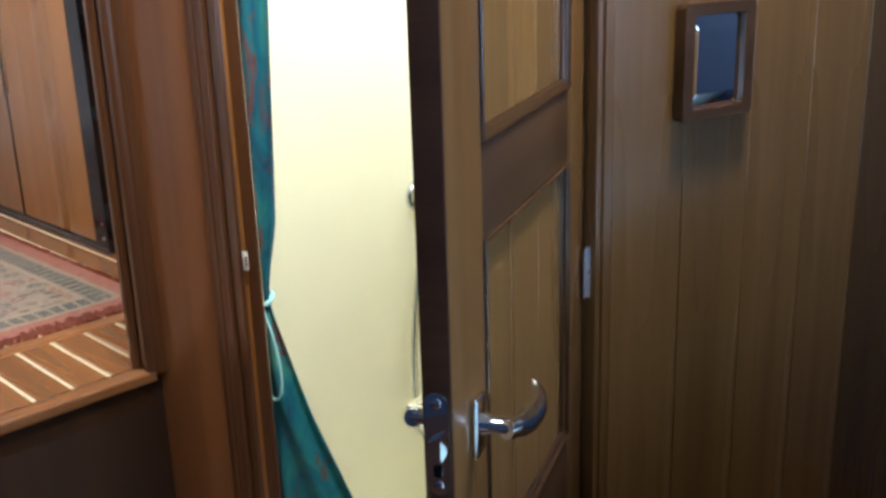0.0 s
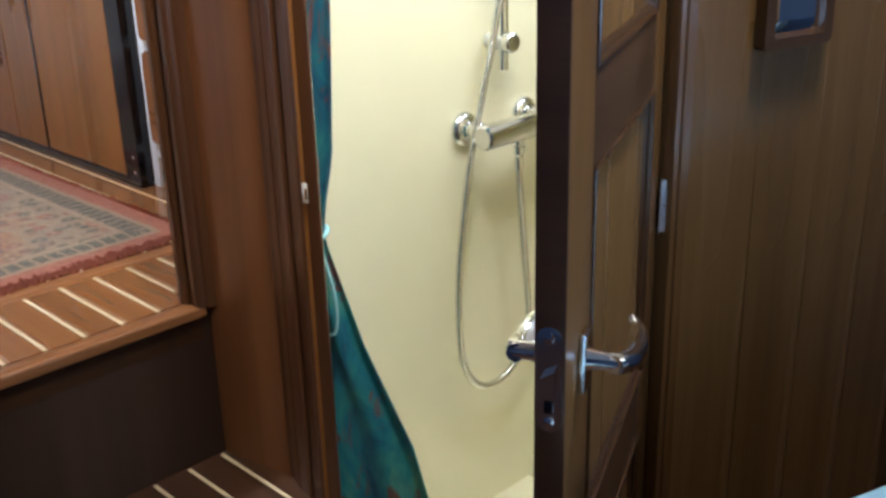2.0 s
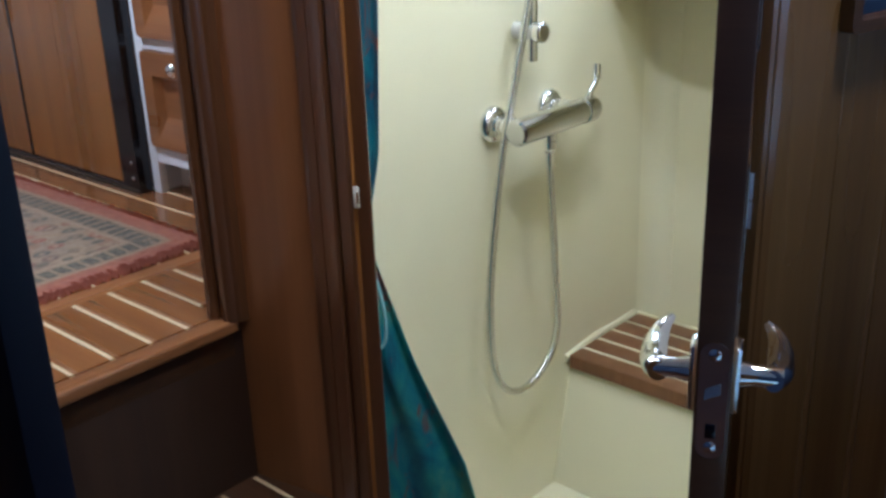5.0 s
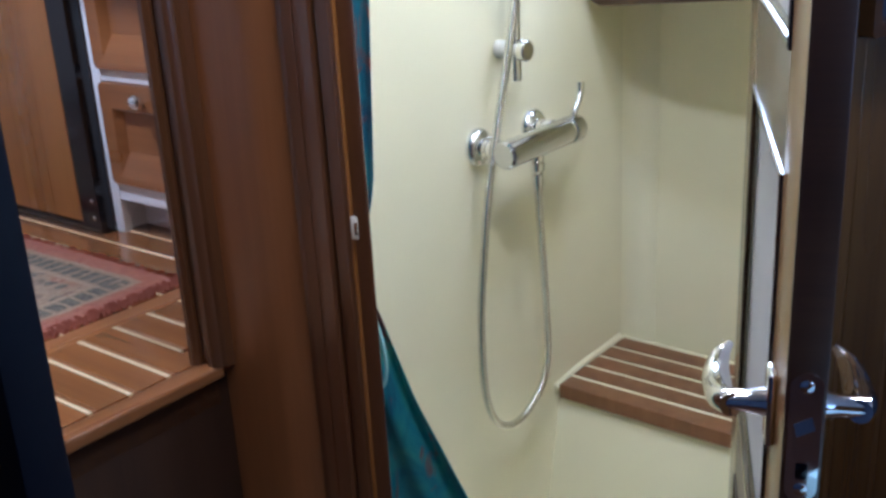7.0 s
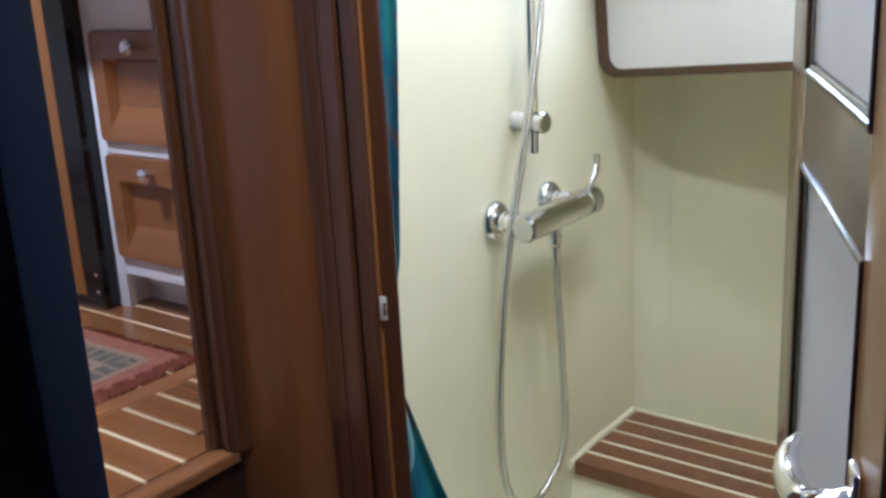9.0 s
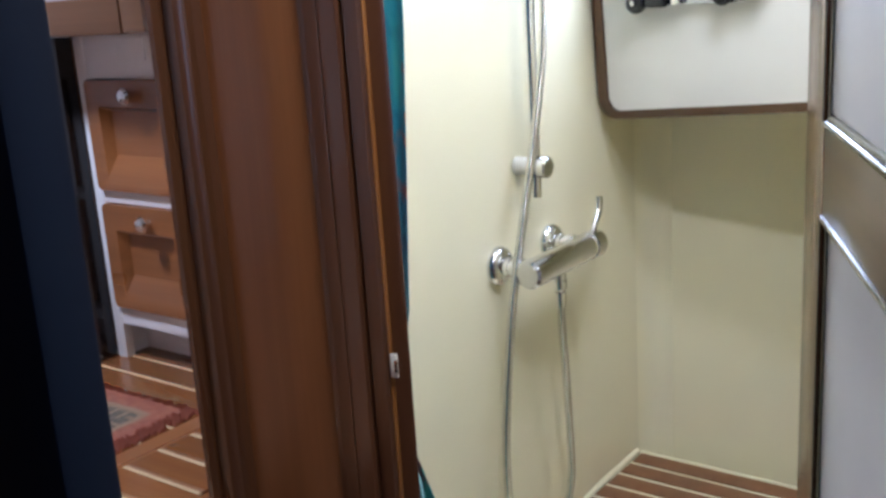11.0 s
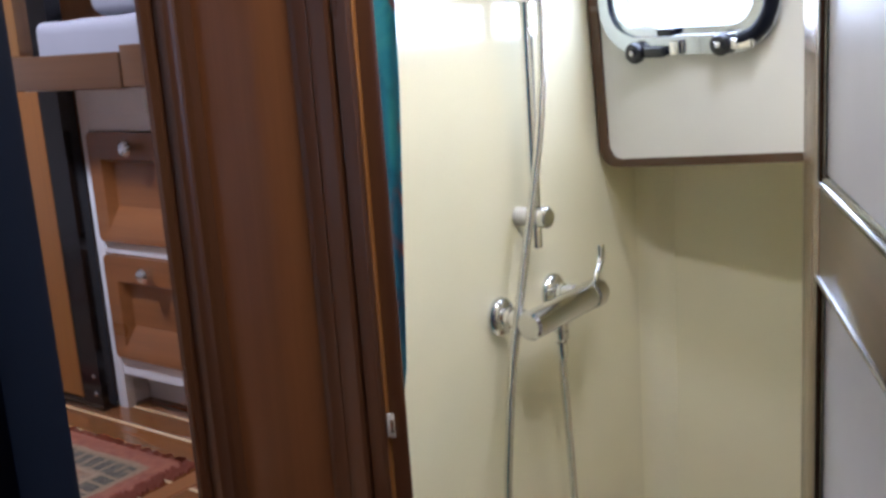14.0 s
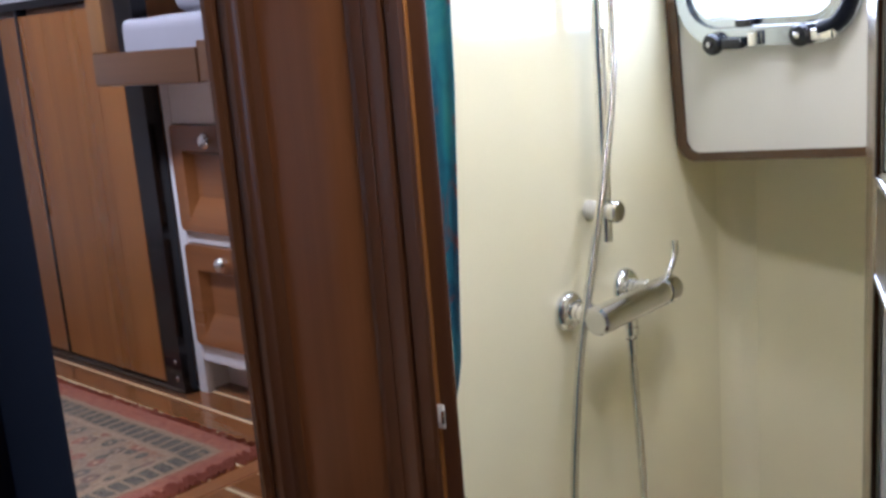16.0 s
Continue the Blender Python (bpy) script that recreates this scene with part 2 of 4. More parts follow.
def make_rug():
    """Oriental rug: madder ground, a dark guard border, ivory and grey field with small figures."""
    n = Nodes("oriental_rug")
    tc = n.add("ShaderNodeTexCoord")
    sep = n.add("ShaderNodeSeparateXYZ")
    n.link(tc.outputs["Object"], sep.inputs[0])

    def math(op, a, b=0.0):
        m = n.add("ShaderNodeMath")
        m.operation = op
        for s, val in zip(m.inputs, (a, b)):
            if isinstance(val, (int, float)):
                s.default_value = val
            else:
                n.link(val, s)
        return m.outputs[0]

    wob = math("MULTIPLY", math("SUBTRACT", n.noise(n.coords((1, 1, 1)), 30, 3), 0.5), 0.012)
    dx = math("SUBTRACT", RUG[0] / 2, math("ABSOLUTE", sep.outputs[0]))
    dy = math("SUBTRACT", RUG[1] / 2, math("ABSOLUTE", sep.outputs[1]))
    d = math("ADD", math("MINIMUM", dx, dy), wob)
    figs = n.add("ShaderNodeTexVoronoi", Scale=34.0)
    n.link(n.coords((1, 1, 1)), figs.inputs["Vector"])
    figs2 = n.add("ShaderNodeTexVoronoi", Scale=75.0)
    figs2.feature = "DISTANCE_TO_EDGE"
    n.link(n.coords((1, 1, 1)), figs2.inputs["Vector"])
    sp = n.noise(n.coords((1, 1, 1)), 95, 3, 0.7)
    cell = n.add("ShaderNodeTexVoronoi", Scale=24.0, Randomness=0.7)
    n.link(n.coords((1, 1.25, 1)), cell.inputs["Vector"])
    pick = n.add("ShaderNodeSeparateColor")
    n.link(cell.outputs["Color"], pick.inputs[0])
    patch = n.noise(n.coords((1, 1, 1)), 4.5, 3, 0.6, 0.6)
    ground = n.ramp(patch, [(0.34, (0.27, 0.25, 0.20)), (0.52, (0.34, 0.29, 0.20)), (0.60, (0.34, 0.17, 0.09)), (0.70, (0.25, 0.23, 0.20))])
    flower = n.ramp(pick.outputs[0], [(0.2, (0.28, 0.08, 0.045)), (0.38, (0.07, 0.075, 0.085)), (0.62, (0.30, 0.19, 0.09)), (0.8, (0.085, 0.09, 0.08))])
    bloom = math("LESS_THAN", math("ADD", cell.outputs[0], math("MULTIPLY", wob, 14.0)), 0.40)
    heart = math("LESS_THAN", math("ADD", cell.outputs[0], math("MULTIPLY", wob, 8.0)), 0.15)
    field = n.mix(math("MULTIPLY", bloom, 0.85), ground, flower)
    field = n.mix(math("MULTIPLY", heart, 0.8), field, (0.46, 0.40, 0.29))
    field = n.mix(n.ramp(sp, [(0.50, (0, 0, 0)), (0.60, (0.35, 0.35, 0.35))]), field, (0.11, 0.10, 0.10))
    field = n.mix(n.ramp(figs.outputs[0], [(0.12, (0.6, 0.6, 0.6)), (0.20, (0, 0, 0))]), field, (0.09, 0.095, 0.11))
    side_on = math("LESS_THAN", dx, dy)
    run = math("ADD", math("MULTIPLY", sep.outputs[1], side_on), math("MULTIPLY", sep.outputs[0], math("SUBTRACT", 1.0, side_on)))
    block = math("GREATER_THAN", math("FRACT", math("DIVIDE", math("ADD", math("ADD", run, wob), 9.0), 0.027)), 0.24)
    core = math("LESS_THAN", math("ABSOLUTE", math("SUBTRACT", d, 0.075)), 0.019)
    border = n.mix(math("MULTIPLY", block, core), (0.30, 0.27, 0.19), n.ramp(sp, [(0.4, (0.055, 0.060, 0.055)), (0.65, (0.14, 0.14, 0.11))]))
    madder = n.ramp(sp, [(0.4, (0.27, 0.070, 0.035)), (0.6, (0.38, 0.14, 0.07))])
    col = n.mix(math("GREATER_THAN", d, 0.042), madder, (0.34, 0.28, 0.20))
    col = n.mix(math("GREATER_THAN", d, 0.050), col, border)
    col = n.mix(math("GREATER_THAN", d, 0.100), col, (0.36, 0.31, 0.23))
    col = n.mix(math("GREATER_THAN", d, 0.108), col, field)
    col = n.mix(n.ramp(figs2.outputs[0], [(0.0, (0.25, 0.25, 0.25)), (0.06, (0, 0, 0))]), col, (0.16, 0.13, 0.12))
    col = n.mix(1.0, col, (0.74, 0.58, 0.46), "MULTIPLY")
    n.link(col, n.bsdf.inputs["Base Color"])
    n.bump(n.noise(n.coords((1, 1, 1)), 420, 3), 0.7, 0.003)
    n.set(Roughness=0.95, Sheen_Weight=0.2)
    return n.mat


RUG = (1.05, 1.15)
GLASS, HOSE, CURTAIN, RUG_MAT = make_glass(), make_hose(), make_curtain(), make_rug()
FRINGE = paint("rug_fringe", (0.25, 0.068, 0.034), 0.95)
LINEN = paint("mattress_linen", (0.28, 0.28, 0.315), 0.9)
CORD = paint("tie_cord", (0.34, 0.62, 0.62), 0.7)
LAMP_GLASS = Nodes("lamp_glass").set(Base_Color=(0.9, 0.85, 0.75, 1), Emission_Color=(1, 0.86, 0.62, 1), Emission_Strength=4.0).mat

# ---------------------------------------------------------------- builders


def to_object(name, bm, mat, parent=None, label="", smooth=True, m=None):
    bmesh.ops.recalc_face_normals(bm, faces=bm.faces[:])
    me = bpy.data.meshes.new(name)
    if smooth:
        for f in bm.faces:
            f.smooth = True
        for e in bm.edges:
            if len(e.link_faces) == 2 and e.calc_face_angle(0) > radians(38):
                e.smooth = False
    bm.to_mesh(me)
    bm.free()
    me.materials.append(mat)
    ob = new(name, me)
    if parent:
        ob.parent = parent
    if m is not None:
        ob.matrix_basis = m
    if label:
        ob["label"] = label
    return ob


def part(name, bm, mat, parent, label="", m=None, smooth=True):
    return to_object(name, bm, mat, parent, label, smooth, m)


def empty(name, m=None):
    ob = new(name)
    if m is not None:
        ob.matrix_basis = m
    return ob


def setting(ob, label, category):
    return tagged(ob, label, category, kind="structure")


def soften(bm, width, segs=2):
    edges = [e for e in bm.edges if len(e.link_faces) == 2 and e.calc_face_angle(0) > radians(30)]
    bmesh.ops.bevel(bm, geom=edges, offset=width, segments=segs, affect="EDGES", profile=0.6, clamp_overlap=True)
    return bm


def box(x0, x1, y0, y1, z0, z1, bevel=0.0, segs=2):
    bm = bmesh.new()
    bmesh.ops.create_cube(bm, size=1)
    for v in bm.verts:
        v.co = Vector((x0 + (v.co.x + 0.5) * (x1 - x0), y0 + (v.co.y + 0.5) * (y1 - y0), z0 + (v.co.z + 0.5) * (z1 - z0)))
    return soften(bm, bevel, segs) if bevel else bm


def prism(poly, z0, z1, bevel=0.0, segs=2):
    """A plan outline drawn upwards."""
    bm = bmesh.new()
    lo = [bm.verts.new((x, y, z0)) for x, y in poly]
    hi = [bm.verts.new((x, y, z1)) for x, y in poly]
    k = len(poly)
    bm.faces.new(lo[::-1])
    bm.faces.new(hi)
    for i in range(k):
        bm.faces.new((lo[i], lo[(i + 1) % k], hi[(i + 1) % k], hi[i]))
    return soften(bm, bevel, segs) if bevel else bm


def slab(p, q, inside, outside, z0, z1, bevel=0.0):
    """A straight wall from p to q in plan, reaching inside to its left and outside to its right."""
    p, q = Vector(p), Vector(q)
    d = (q - p).normalized()
    nrm = Vector((-d.y, d.x))
    return prism([p - nrm * outside, q - nrm * outside, q + nrm * inside, p + nrm * inside], z0, z1, bevel)


def tube(points, r, seg=10, caps=True, radii=None):
    pts = [Vector(p) for p in points]
    bm = bmesh.new()
    rings, up = [], None
    for i, p in enumerate(pts):
        t = (pts[min(i + 1, len(pts) - 1)] - pts[max(i - 1, 0)]).normalized()
        if up is None:
            up = t.orthogonal().normalized()
        up = (up - t * up.dot(t)).normalized()
        side = t.cross(up)
        rr = radii[i] if radii else r
        rings.append([bm.verts.new(p + (up * math.cos(a) + side * math.sin(a)) * rr) for a in (2 * math.pi * k / seg for k in range(seg))])
    for a, b in zip(rings, rings[1:]):
        for k in range(seg):
            bm.faces.new((a[k], a[(k + 1) % seg], b[(k + 1) % seg], b[k]))
    if caps:
        bm.faces.new(rings[0][::-1])
        bm.faces.new(rings[-1])
    return bm


def smooth_path(ctrl, n=8):
    """A Catmull-Rom path through the control points."""
    c = [Vector(p) for p in ctrl]
    c = [c[0] * 2 - c[1]] + c + [c[-1] * 2 - c[-2]]
    out = []
    for i in range(1, len(c) - 2):
        for k in range(n):
            t = k / n
            a, b, d, e = c[i - 1], c[i], c[i + 1], c[i + 2]
            out.append(0.5 * (2 * b + (d - a) * t + (2 * a - 5 * b + 4 * d - e) * t * t + (3 * b - a - 3 * d + e) * t ** 3))
    return out + [c[-2]]


def lathe(profile, seg=20):
    """Profile of (radius, height), turned about z."""
    bm = bmesh.new()
    rings = []
    for r, h in profile:
        rings.append([bm.verts.new((max(r, 1e-5) * math.cos(2 * math.pi * k / seg), max(r, 1e-5) * math.sin(2 * math.pi * k / seg), h)) for k in range(seg)])
    for a, b in zip(rings, rings[1:]):
        for k in range(seg):
            bm.faces.new((a[k], a[(k + 1) % seg], b[(k + 1) % seg], b[k]))
    bm.faces.new(rings[0][::-1])
    bm.faces.new(rings[-1])
    return bm


def rounded(x0, x1, y0, y1, r, n=6):
    """A rectangle with round corners, anticlockwise from its lower right."""
    out = []
    for cx, cy, a0 in ((x1 - r, y0 + r, -90), (x1 - r, y1 - r, 0), (x0 + r, y1 - r, 90), (x0 + r, y0 + r, 180)):
        for k in range(n + 1):
            a = radians(a0 + 90 * k / n)
            out.append((cx + r * math.cos(a), cy + r * math.sin(a)))
    return out


def ring(outer, inner, z0, z1, bevel=0.0, top_inner=None):
    """A flat ring between two outlines with as many points each; top_inner narrows or widens the hole at the top."""
    bm = bmesh.new()
    k = len(outer)
    top_inner = top_inner or inner
    ol = [bm.verts.new((x, y, z0)) for x, y in outer]
    il = [bm.verts.new((x, y, z0)) for x, y in inner]
    oh = [bm.verts.new((x, y, z1)) for x, y in outer]
    ih = [bm.verts.new((x, y, z1)) for x, y in top_inner]
    for i in range(k):
        j = (i + 1) % k
        bm.faces.new((ol[i], il[i], il[j], ol[j]))
        bm.faces.new((oh[i], oh[j], ih[j], ih[i]))
        bm.faces.new((ol[i], ol[j], oh[j], oh[i]))
        bm.faces.new((il[i], ih[i], ih[j], il[j]))
    return soften(bm, bevel) if bevel else bm


def along(origin, direction, z=0.0):
    """A frame whose x runs along a direction of the plan, y to its left, z up."""
    d = Vector(direction).normalized()
    return Matrix(((d.x, -d.y, 0, origin[0]), (d.y, d.x, 0, origin[1]), (0, 0, 1, z), (0, 0, 0, 1)))


# ---------------------------------------------------------------- the setting
SOLE_Z, TREAD_Z, CABIN_Z, PAN_Z, TOP = 0.20, 0.486, 0.767, 0.085, 2.15
EX, EY = Vector((0.987, 0.161)), Vector((-0.161, 0.987))
BOAT = along((0.436, 1.591), EX)                 # step and cabin sole
POST = along((0.483, 1.609), (0.343, -0.939))    # panelled post between cabin and shower
MIXW = along((1.167, 1.640), EX)                 # shower bulkhead, at the mixer
PLANKW = along((0.900, 0.938), (0.9988, -0.050))  # planked wall
CUPB = along((1.019, 0.173), (0.167, -0.986))    # cabin furniture fronts
LEAF = along((0.899, 0.958), (-0.8235, -0.5673))  # open shower door

hall_floor = to_object("floor_hall", prism([(-1.2, -1.3), (1.95, -1.3), (1.95, 0.92), (0.90, 0.97), (0.60, 1.32), (0.50, 1.53), (-1.2, 1.26)], SOLE_Z - 0.05, SOLE_Z), SHADE_TEAK)
setting(hall_floor, "dark varnished teak cabin sole in the passage", "floor")
cabin_floor = to_object("floor_cabin", prism([(-1.5, -0.028), (0.06, -0.028), (0.10, 0.05), (0.75, 0.05), (0.75, 2.2), (-1.5, 2.2)], CABIN_Z - 0.06, CABIN_Z - 0.004), SOLE, m=BOAT)
setting(cabin_floor, "raised cabin sole of teak planks with pale holly strips", "floor")
step = empty("step")
step.matrix_basis = BOAT
# both risers are darkened in colour to stand for shade
part("riser", box(-1.5, 0.10, -0.028, -0.008, TREAD_Z - 0.3, CABIN_Z - 0.020), SHADE_RISER, step)
part("nosing", box(-1.5, 0.066, -0.040, -0.004, CABIN_Z - 0.019, CABIN_Z + 0.001, 0.005, 3), SOLE_X, step, "rounded teak nosing worn along its edge")
tread = part("tread", prism([(-1.5, -0.36), (0.139, -0.36), (0.076, -0.029), (-1.5, -0.029)], TREAD_Z - 0.035, TREAD_Z, 0.003), SHADE_TEAK, step, "lower teak step with pale strips, shade in its colour")
part("lower_riser", box(-1.5, 0.134, -0.345, -0.32, SOLE_Z, TREAD_Z - 0.036), SHADE_RISER, step)
setting(step, "high teak step up to the cabin, shade in the riser's colour", "step")

# shower compartment
bulkhead = to_object("wall_bulkhead", prism([(0.56, 1.60), (0.66, 1.525), (0.95, 1.600), (1.02, 1.6155), (1.079, 1.626), (1.72, 1.729), (1.72, 1.83), (0.60, 1.735)], PAN_Z, TOP), CREAM)
setting(bulkhead, "cream glossy moulded bulkhead lining of the shower", "wall")
hull_low = to_object("wall_hull_low", prism([(1.659, 1.719), (1.822, 0.95), (1.93, 0.95), (1.78, 1.76)], PAN_Z, 1.2350), CREAM)
setting(hull_low, "cream moulded hull side of the shower", "wall")
cove = [(1.602, 1.7099)] + [(1.602 + 0.0507 * math.sin(radians(a)) + 0.010 * (1 - math.cos(radians(a))), 1.7099 - 0.052 * (1 - math.cos(radians(a))) + 0.006 * math.sin(radians(a))) for a in (15, 30, 45, 60, 75)] + [(1.671, 1.664), (1.70, 1.75)]
setting(to_object("wall_cove", prism(cove, PAN_Z, 1.1695), CREAM), "rounded cream corner of the shower lining", "wall")
hole = rounded(0.060, 0.368, 0.239, 0.405, 0.06)
rim = rounded(-0.05, 0.76, 0.012, 0.80, 0.001)
rim = [(x, y + 0.040 * max(0.0, x) / 0.72 if y < 0.1 else y) for x, y in rim]
hull_up = to_object("wall_hull_side", ring(rim, hole, -0.05, 0.0), CREAM, m=UPPER)
setting(hull_up, "cream upper hull side of the shower", "wall")
soffit_bm = prism([(1.474, 1.700), (1.474, 0.95), (1.90, 0.95), (1.76, 1.76)], 1.1700, 1.1900)
for v in soffit_bm.verts:
    v.co.z += 0.040 * (1.689 - v.co.y) / 0.72
setting(to_object("soffit_hull", soffit_bm, CREAM), "cream soffit under the portlight recess", "soffit")
setting(to_object("wall_shower_side", prism([(0.935, 1.000), (0.955, 0.985), (1.93, 0.940), (1.93, 0.985), (0.98, 1.015)], PAN_Z, TOP), CREAM), "cream side wall of the shower", "wall")
setting(to_object("floor_shower", prism([(0.62, 1.38), (0.93, 1.03), (1.9, 1.0), (1.8, 1.78), (0.66, 1.60)], PAN_Z - 0.04, PAN_Z), CREAM), "cream moulded shower pan", "floor")
setting(to_object("sill_shower", prism([(0.605, 1.325), (0.915, 0.985), (0.945, 1.01), (0.64, 1.355)], PAN_Z - 0.04, 0.26, 0.004), MAHOGANY_H), "teak sill of the shower door", "sill")
setting(to_object("ceiling_shower", prism([(0.56, 1.34), (0.88, 0.96), (1.95, 0.93), (1.95, 1.85), (0.50, 1.70)], 1.94, 1.99), HEADLINER), "white shower ceiling", "ceiling")
setting(to_object("lintel_shower", prism([(0.602, 1.320), (0.905, 0.975), (0.940, 1.005), (0.638, 1.352)], 1.86, 1.938), MAHOGANY_H), "mahogany head of the shower door frame", "door frame")

# panelled post and its mouldings
post = to_object("wall_post", prism([(0.004, 0.030), (0.05, 0.018), (0.196, 0.018), (0.204, 0.022), (0.298, 0.016), (0.225, 0.080), (0.03, 0.105)], SOLE_Z, TOP), MAHOGANY, m=POST)
setting(post, "reddish mahogany veneered post beside the shower door", "wall")
# cove split from the post so its shaded band can be coloured darker
cove_trim = [(0.1965, 0.030), (0.1965, 0.0176), (0.203, 0.0160), (0.209, 0.0130), (0.230, -0.0005), (0.2338, -0.0022), (0.2338, 0.030)]
setting(to_object("trim_cove", prism(cove_trim, SOLE_Z, TOP), MAHOGANY_SHADE, m=POST), "hollow moulding of the door frame, shade in its colour", "trim")
cab_trim = [(0.0, 0.05), (0.0, -0.003), (0.005, -0.010), (0.014, -0.012), (0.021, -0.008), (0.023, -0.001), (0.031, 0.0), (0.034, -0.007), (0.044, -0.009), (0.051, -0.005), (0.054, 0.0015), (0.061, 0.0045), (0.064, 0.016), (0.064, 0.03)]
setting(to_object("trim_cabin", prism(cab_trim, CABIN_Z, TOP, 0.0012, 1), MAHOGANY_SHADE, m=POST), "moulded mahogany trim of the cabin doorway", "trim")
door_trim = [(0.234, 0.03), (0.234, -0.001), (0.237, -0.0035), (0.263, -0.0125), (0.2665, -0.0105), (0.267, -0.003), (0.2700, -0.003), (0.271, -0.0095), (0.290, -0.0130), (0.2935, -0.009), (0.2935, 0.012)]
setting(to_object("trim_shower_door", prism(door_trim, SOLE_Z, TOP, 0.001, 1), MAHOGANY_SHADE, m=POST), "stepped mahogany trim of the shower door frame", "trim")
setting(to_object("trim_edge", prism([(0.2938, 0.012), (0.2938, -0.009), (0.2952, -0.010), (0.2968, -0.008), (0.2968, 0.012)], SOLE_Z, TOP), HONEY, m=POST), "pale edge band on the door frame", "trim")
setting(to_object("jamb_strike", prism([(0.2970, 0.012), (0.2970, -0.004), (0.311, -0.001), (0.315, 0.003), (0.312, 0.009), (0.290, 0.028)], SOLE_Z, TOP, 0.001, 1), MAHOGANY_SHADE, m=POST), "dark jamb of the shower door frame", "door frame")
strike = empty("strike_plate", POST @ pose(0.302, -0.0105, 1.003))
part("plate", box(-0.0045, 0.004, -0.002, 0.001, -0.0145, 0.0145, 0.001), PLATE, strike)
part("keeper", box(0.0005, 0.005, -0.0032, -0.0018, -0.008, 0.008, 0.0006), STEEL, strike)
tagged(strike, "small pale metal strike plate on the door frame", "strike plate")

# hinge jamb and planked wall
jamb = [(-0.004, 0.030), (-0.004, 0.002), (-0.001, -0.003), (0.006, -0.004), (0.009, 0.001), (0.012, -0.003), (0.024, -0.005), (0.028, 0.0), (0.028, 0.05), (0.012, 0.05)]
setting(to_object("jamb_hinge", prism(jamb, SOLE_Z, TOP, 0.001, 1), WALNUT, m=PLANKW), "brown hinge post of the shower door", "door frame")
plank_wall = to_object("wall_planked", box(0.028, 1.06, 0.014, 0.040, SOLE_Z, TOP), WALL_TEAK, m=PLANKW)
setting(plank_wall, "brown teak planked wall of the passage", "wall")
plank_me = None
for i in range(8):
    if plank_me is None:
        p0 = part("plank", box(0, 0.1285, -0.014, 0.0, SOLE_Z, TOP, 0.0015, 1), WALL_TEAK, plank_wall)
        plank_me = p0.data
    else:
        p0 = new("plank", plank_me)
        p0.parent = plank_wall
    p0.matrix_basis = pose(0.0285 + 0.129 * i, 0.0145, 0)

# plain closing walls
# unseen wall; navy gives the mirror its dark blue reflection
setting(to_object("wall_hall_east", ring([(0.92, SOLE_Z), (0.92, TOP), (-1.3, TOP), (-1.3, SOLE_Z)], [(-0.53, 1.0), (-0.53, 1.65), (-1.10, 1.65), (-1.10, 1.0)], 0, 0.05), NAVY_PANEL, m=pose(1.93, 0, 0, 90, 0, 90)), "unseen passage wall with an open side window, navy to tint reflections", "wall")
setting(to_object("wall_hall_south", ring([(1.95, SOLE_Z), (1.95, TOP), (-1.2, TOP), (-1.2, SOLE_Z)], [(0.66, 0.96), (0.66, 2.04), (-0.46, 2.04), (-0.46, 0.96)], 0, 0.05), WALNUT, m=pose(0, -1.30, 0, 90)), "brown timber wall with the open companionway", "wall")
# unseen wall; navy darkens what the lock plate reflects
setting(to_object("wall_hall_west", box(-1.25, -1.2, -1.3, 1.27, SOLE_Z, TOP), NAVY_PANEL), "unseen passage wall, navy to tint reflections", "wall")
setting(to_object("wall_bulkhead_left", box(-1.75, -0.53, -0.03, 0.03, SOLE_Z, TOP), MAHOGANY, m=BOAT), "mahogany bulkhead beside the cabin door", "wall")
setting(to_object("lintel_cabin", box(-0.53, 0.05, -0.02, 0.04, 2.02, TOP), MAHOGANY_H, m=BOAT), "mahogany head of the cabin doorway", "door frame")
setting(to_object("wall_cabin_west", box(-1.55, -1.5, 0.03, 2.25, CABIN_Z, TOP), WHITE, m=BOAT), "white cabin side", "wall")
setting(to_object("wall_cabin_end", box(-1.5, 1.2, 2.2, 2.25, CABIN_Z, TOP), WHITE, m=BOAT), "white cabin end wall", "wall")
setting(to_object("wall_cabin_east", box(-3.6, -1.60, 0.62, 0.67, CABIN_Z - 0.1, TOP), WHITE, m=CUPB), "white hull side of the cabin", "wall")
setting(to_object("ceiling_cabin", box(-1.55, 1.3, 0.06, 2.25, TOP, TOP + 0.04), HEADLINER, m=BOAT), "pale cabin headliner", "ceiling")
setting(to_object("ceiling_hall", box(-1.75, 1.98, -1.40, 1.75, TOP, TOP + 0.038), HEADLINER), "pale headliner over the passage", "ceiling")

# outside
setting(to_object("water", box(-400, 400, -400, 400, -1.3, -1.2), paint("sea_water", (0.05, 0.09, 0.10), 0.12)), "flat harbour water", "water")
GLOW = Nodes("bright_haze").set(Base_Color=(0.9, 0.92, 0.95, 1), Emission_Color=(0.93, 0.97, 1.0, 1), Emission_Strength=3.2, Roughness=1.0).mat
setting(to_object("backdrop", slab((4.4, 5.2), (4.6, -2.6), 0.0, 0.05, -1.2, 5.0), GLOW), "bright hazy daylight outside the portlight", "backdrop")

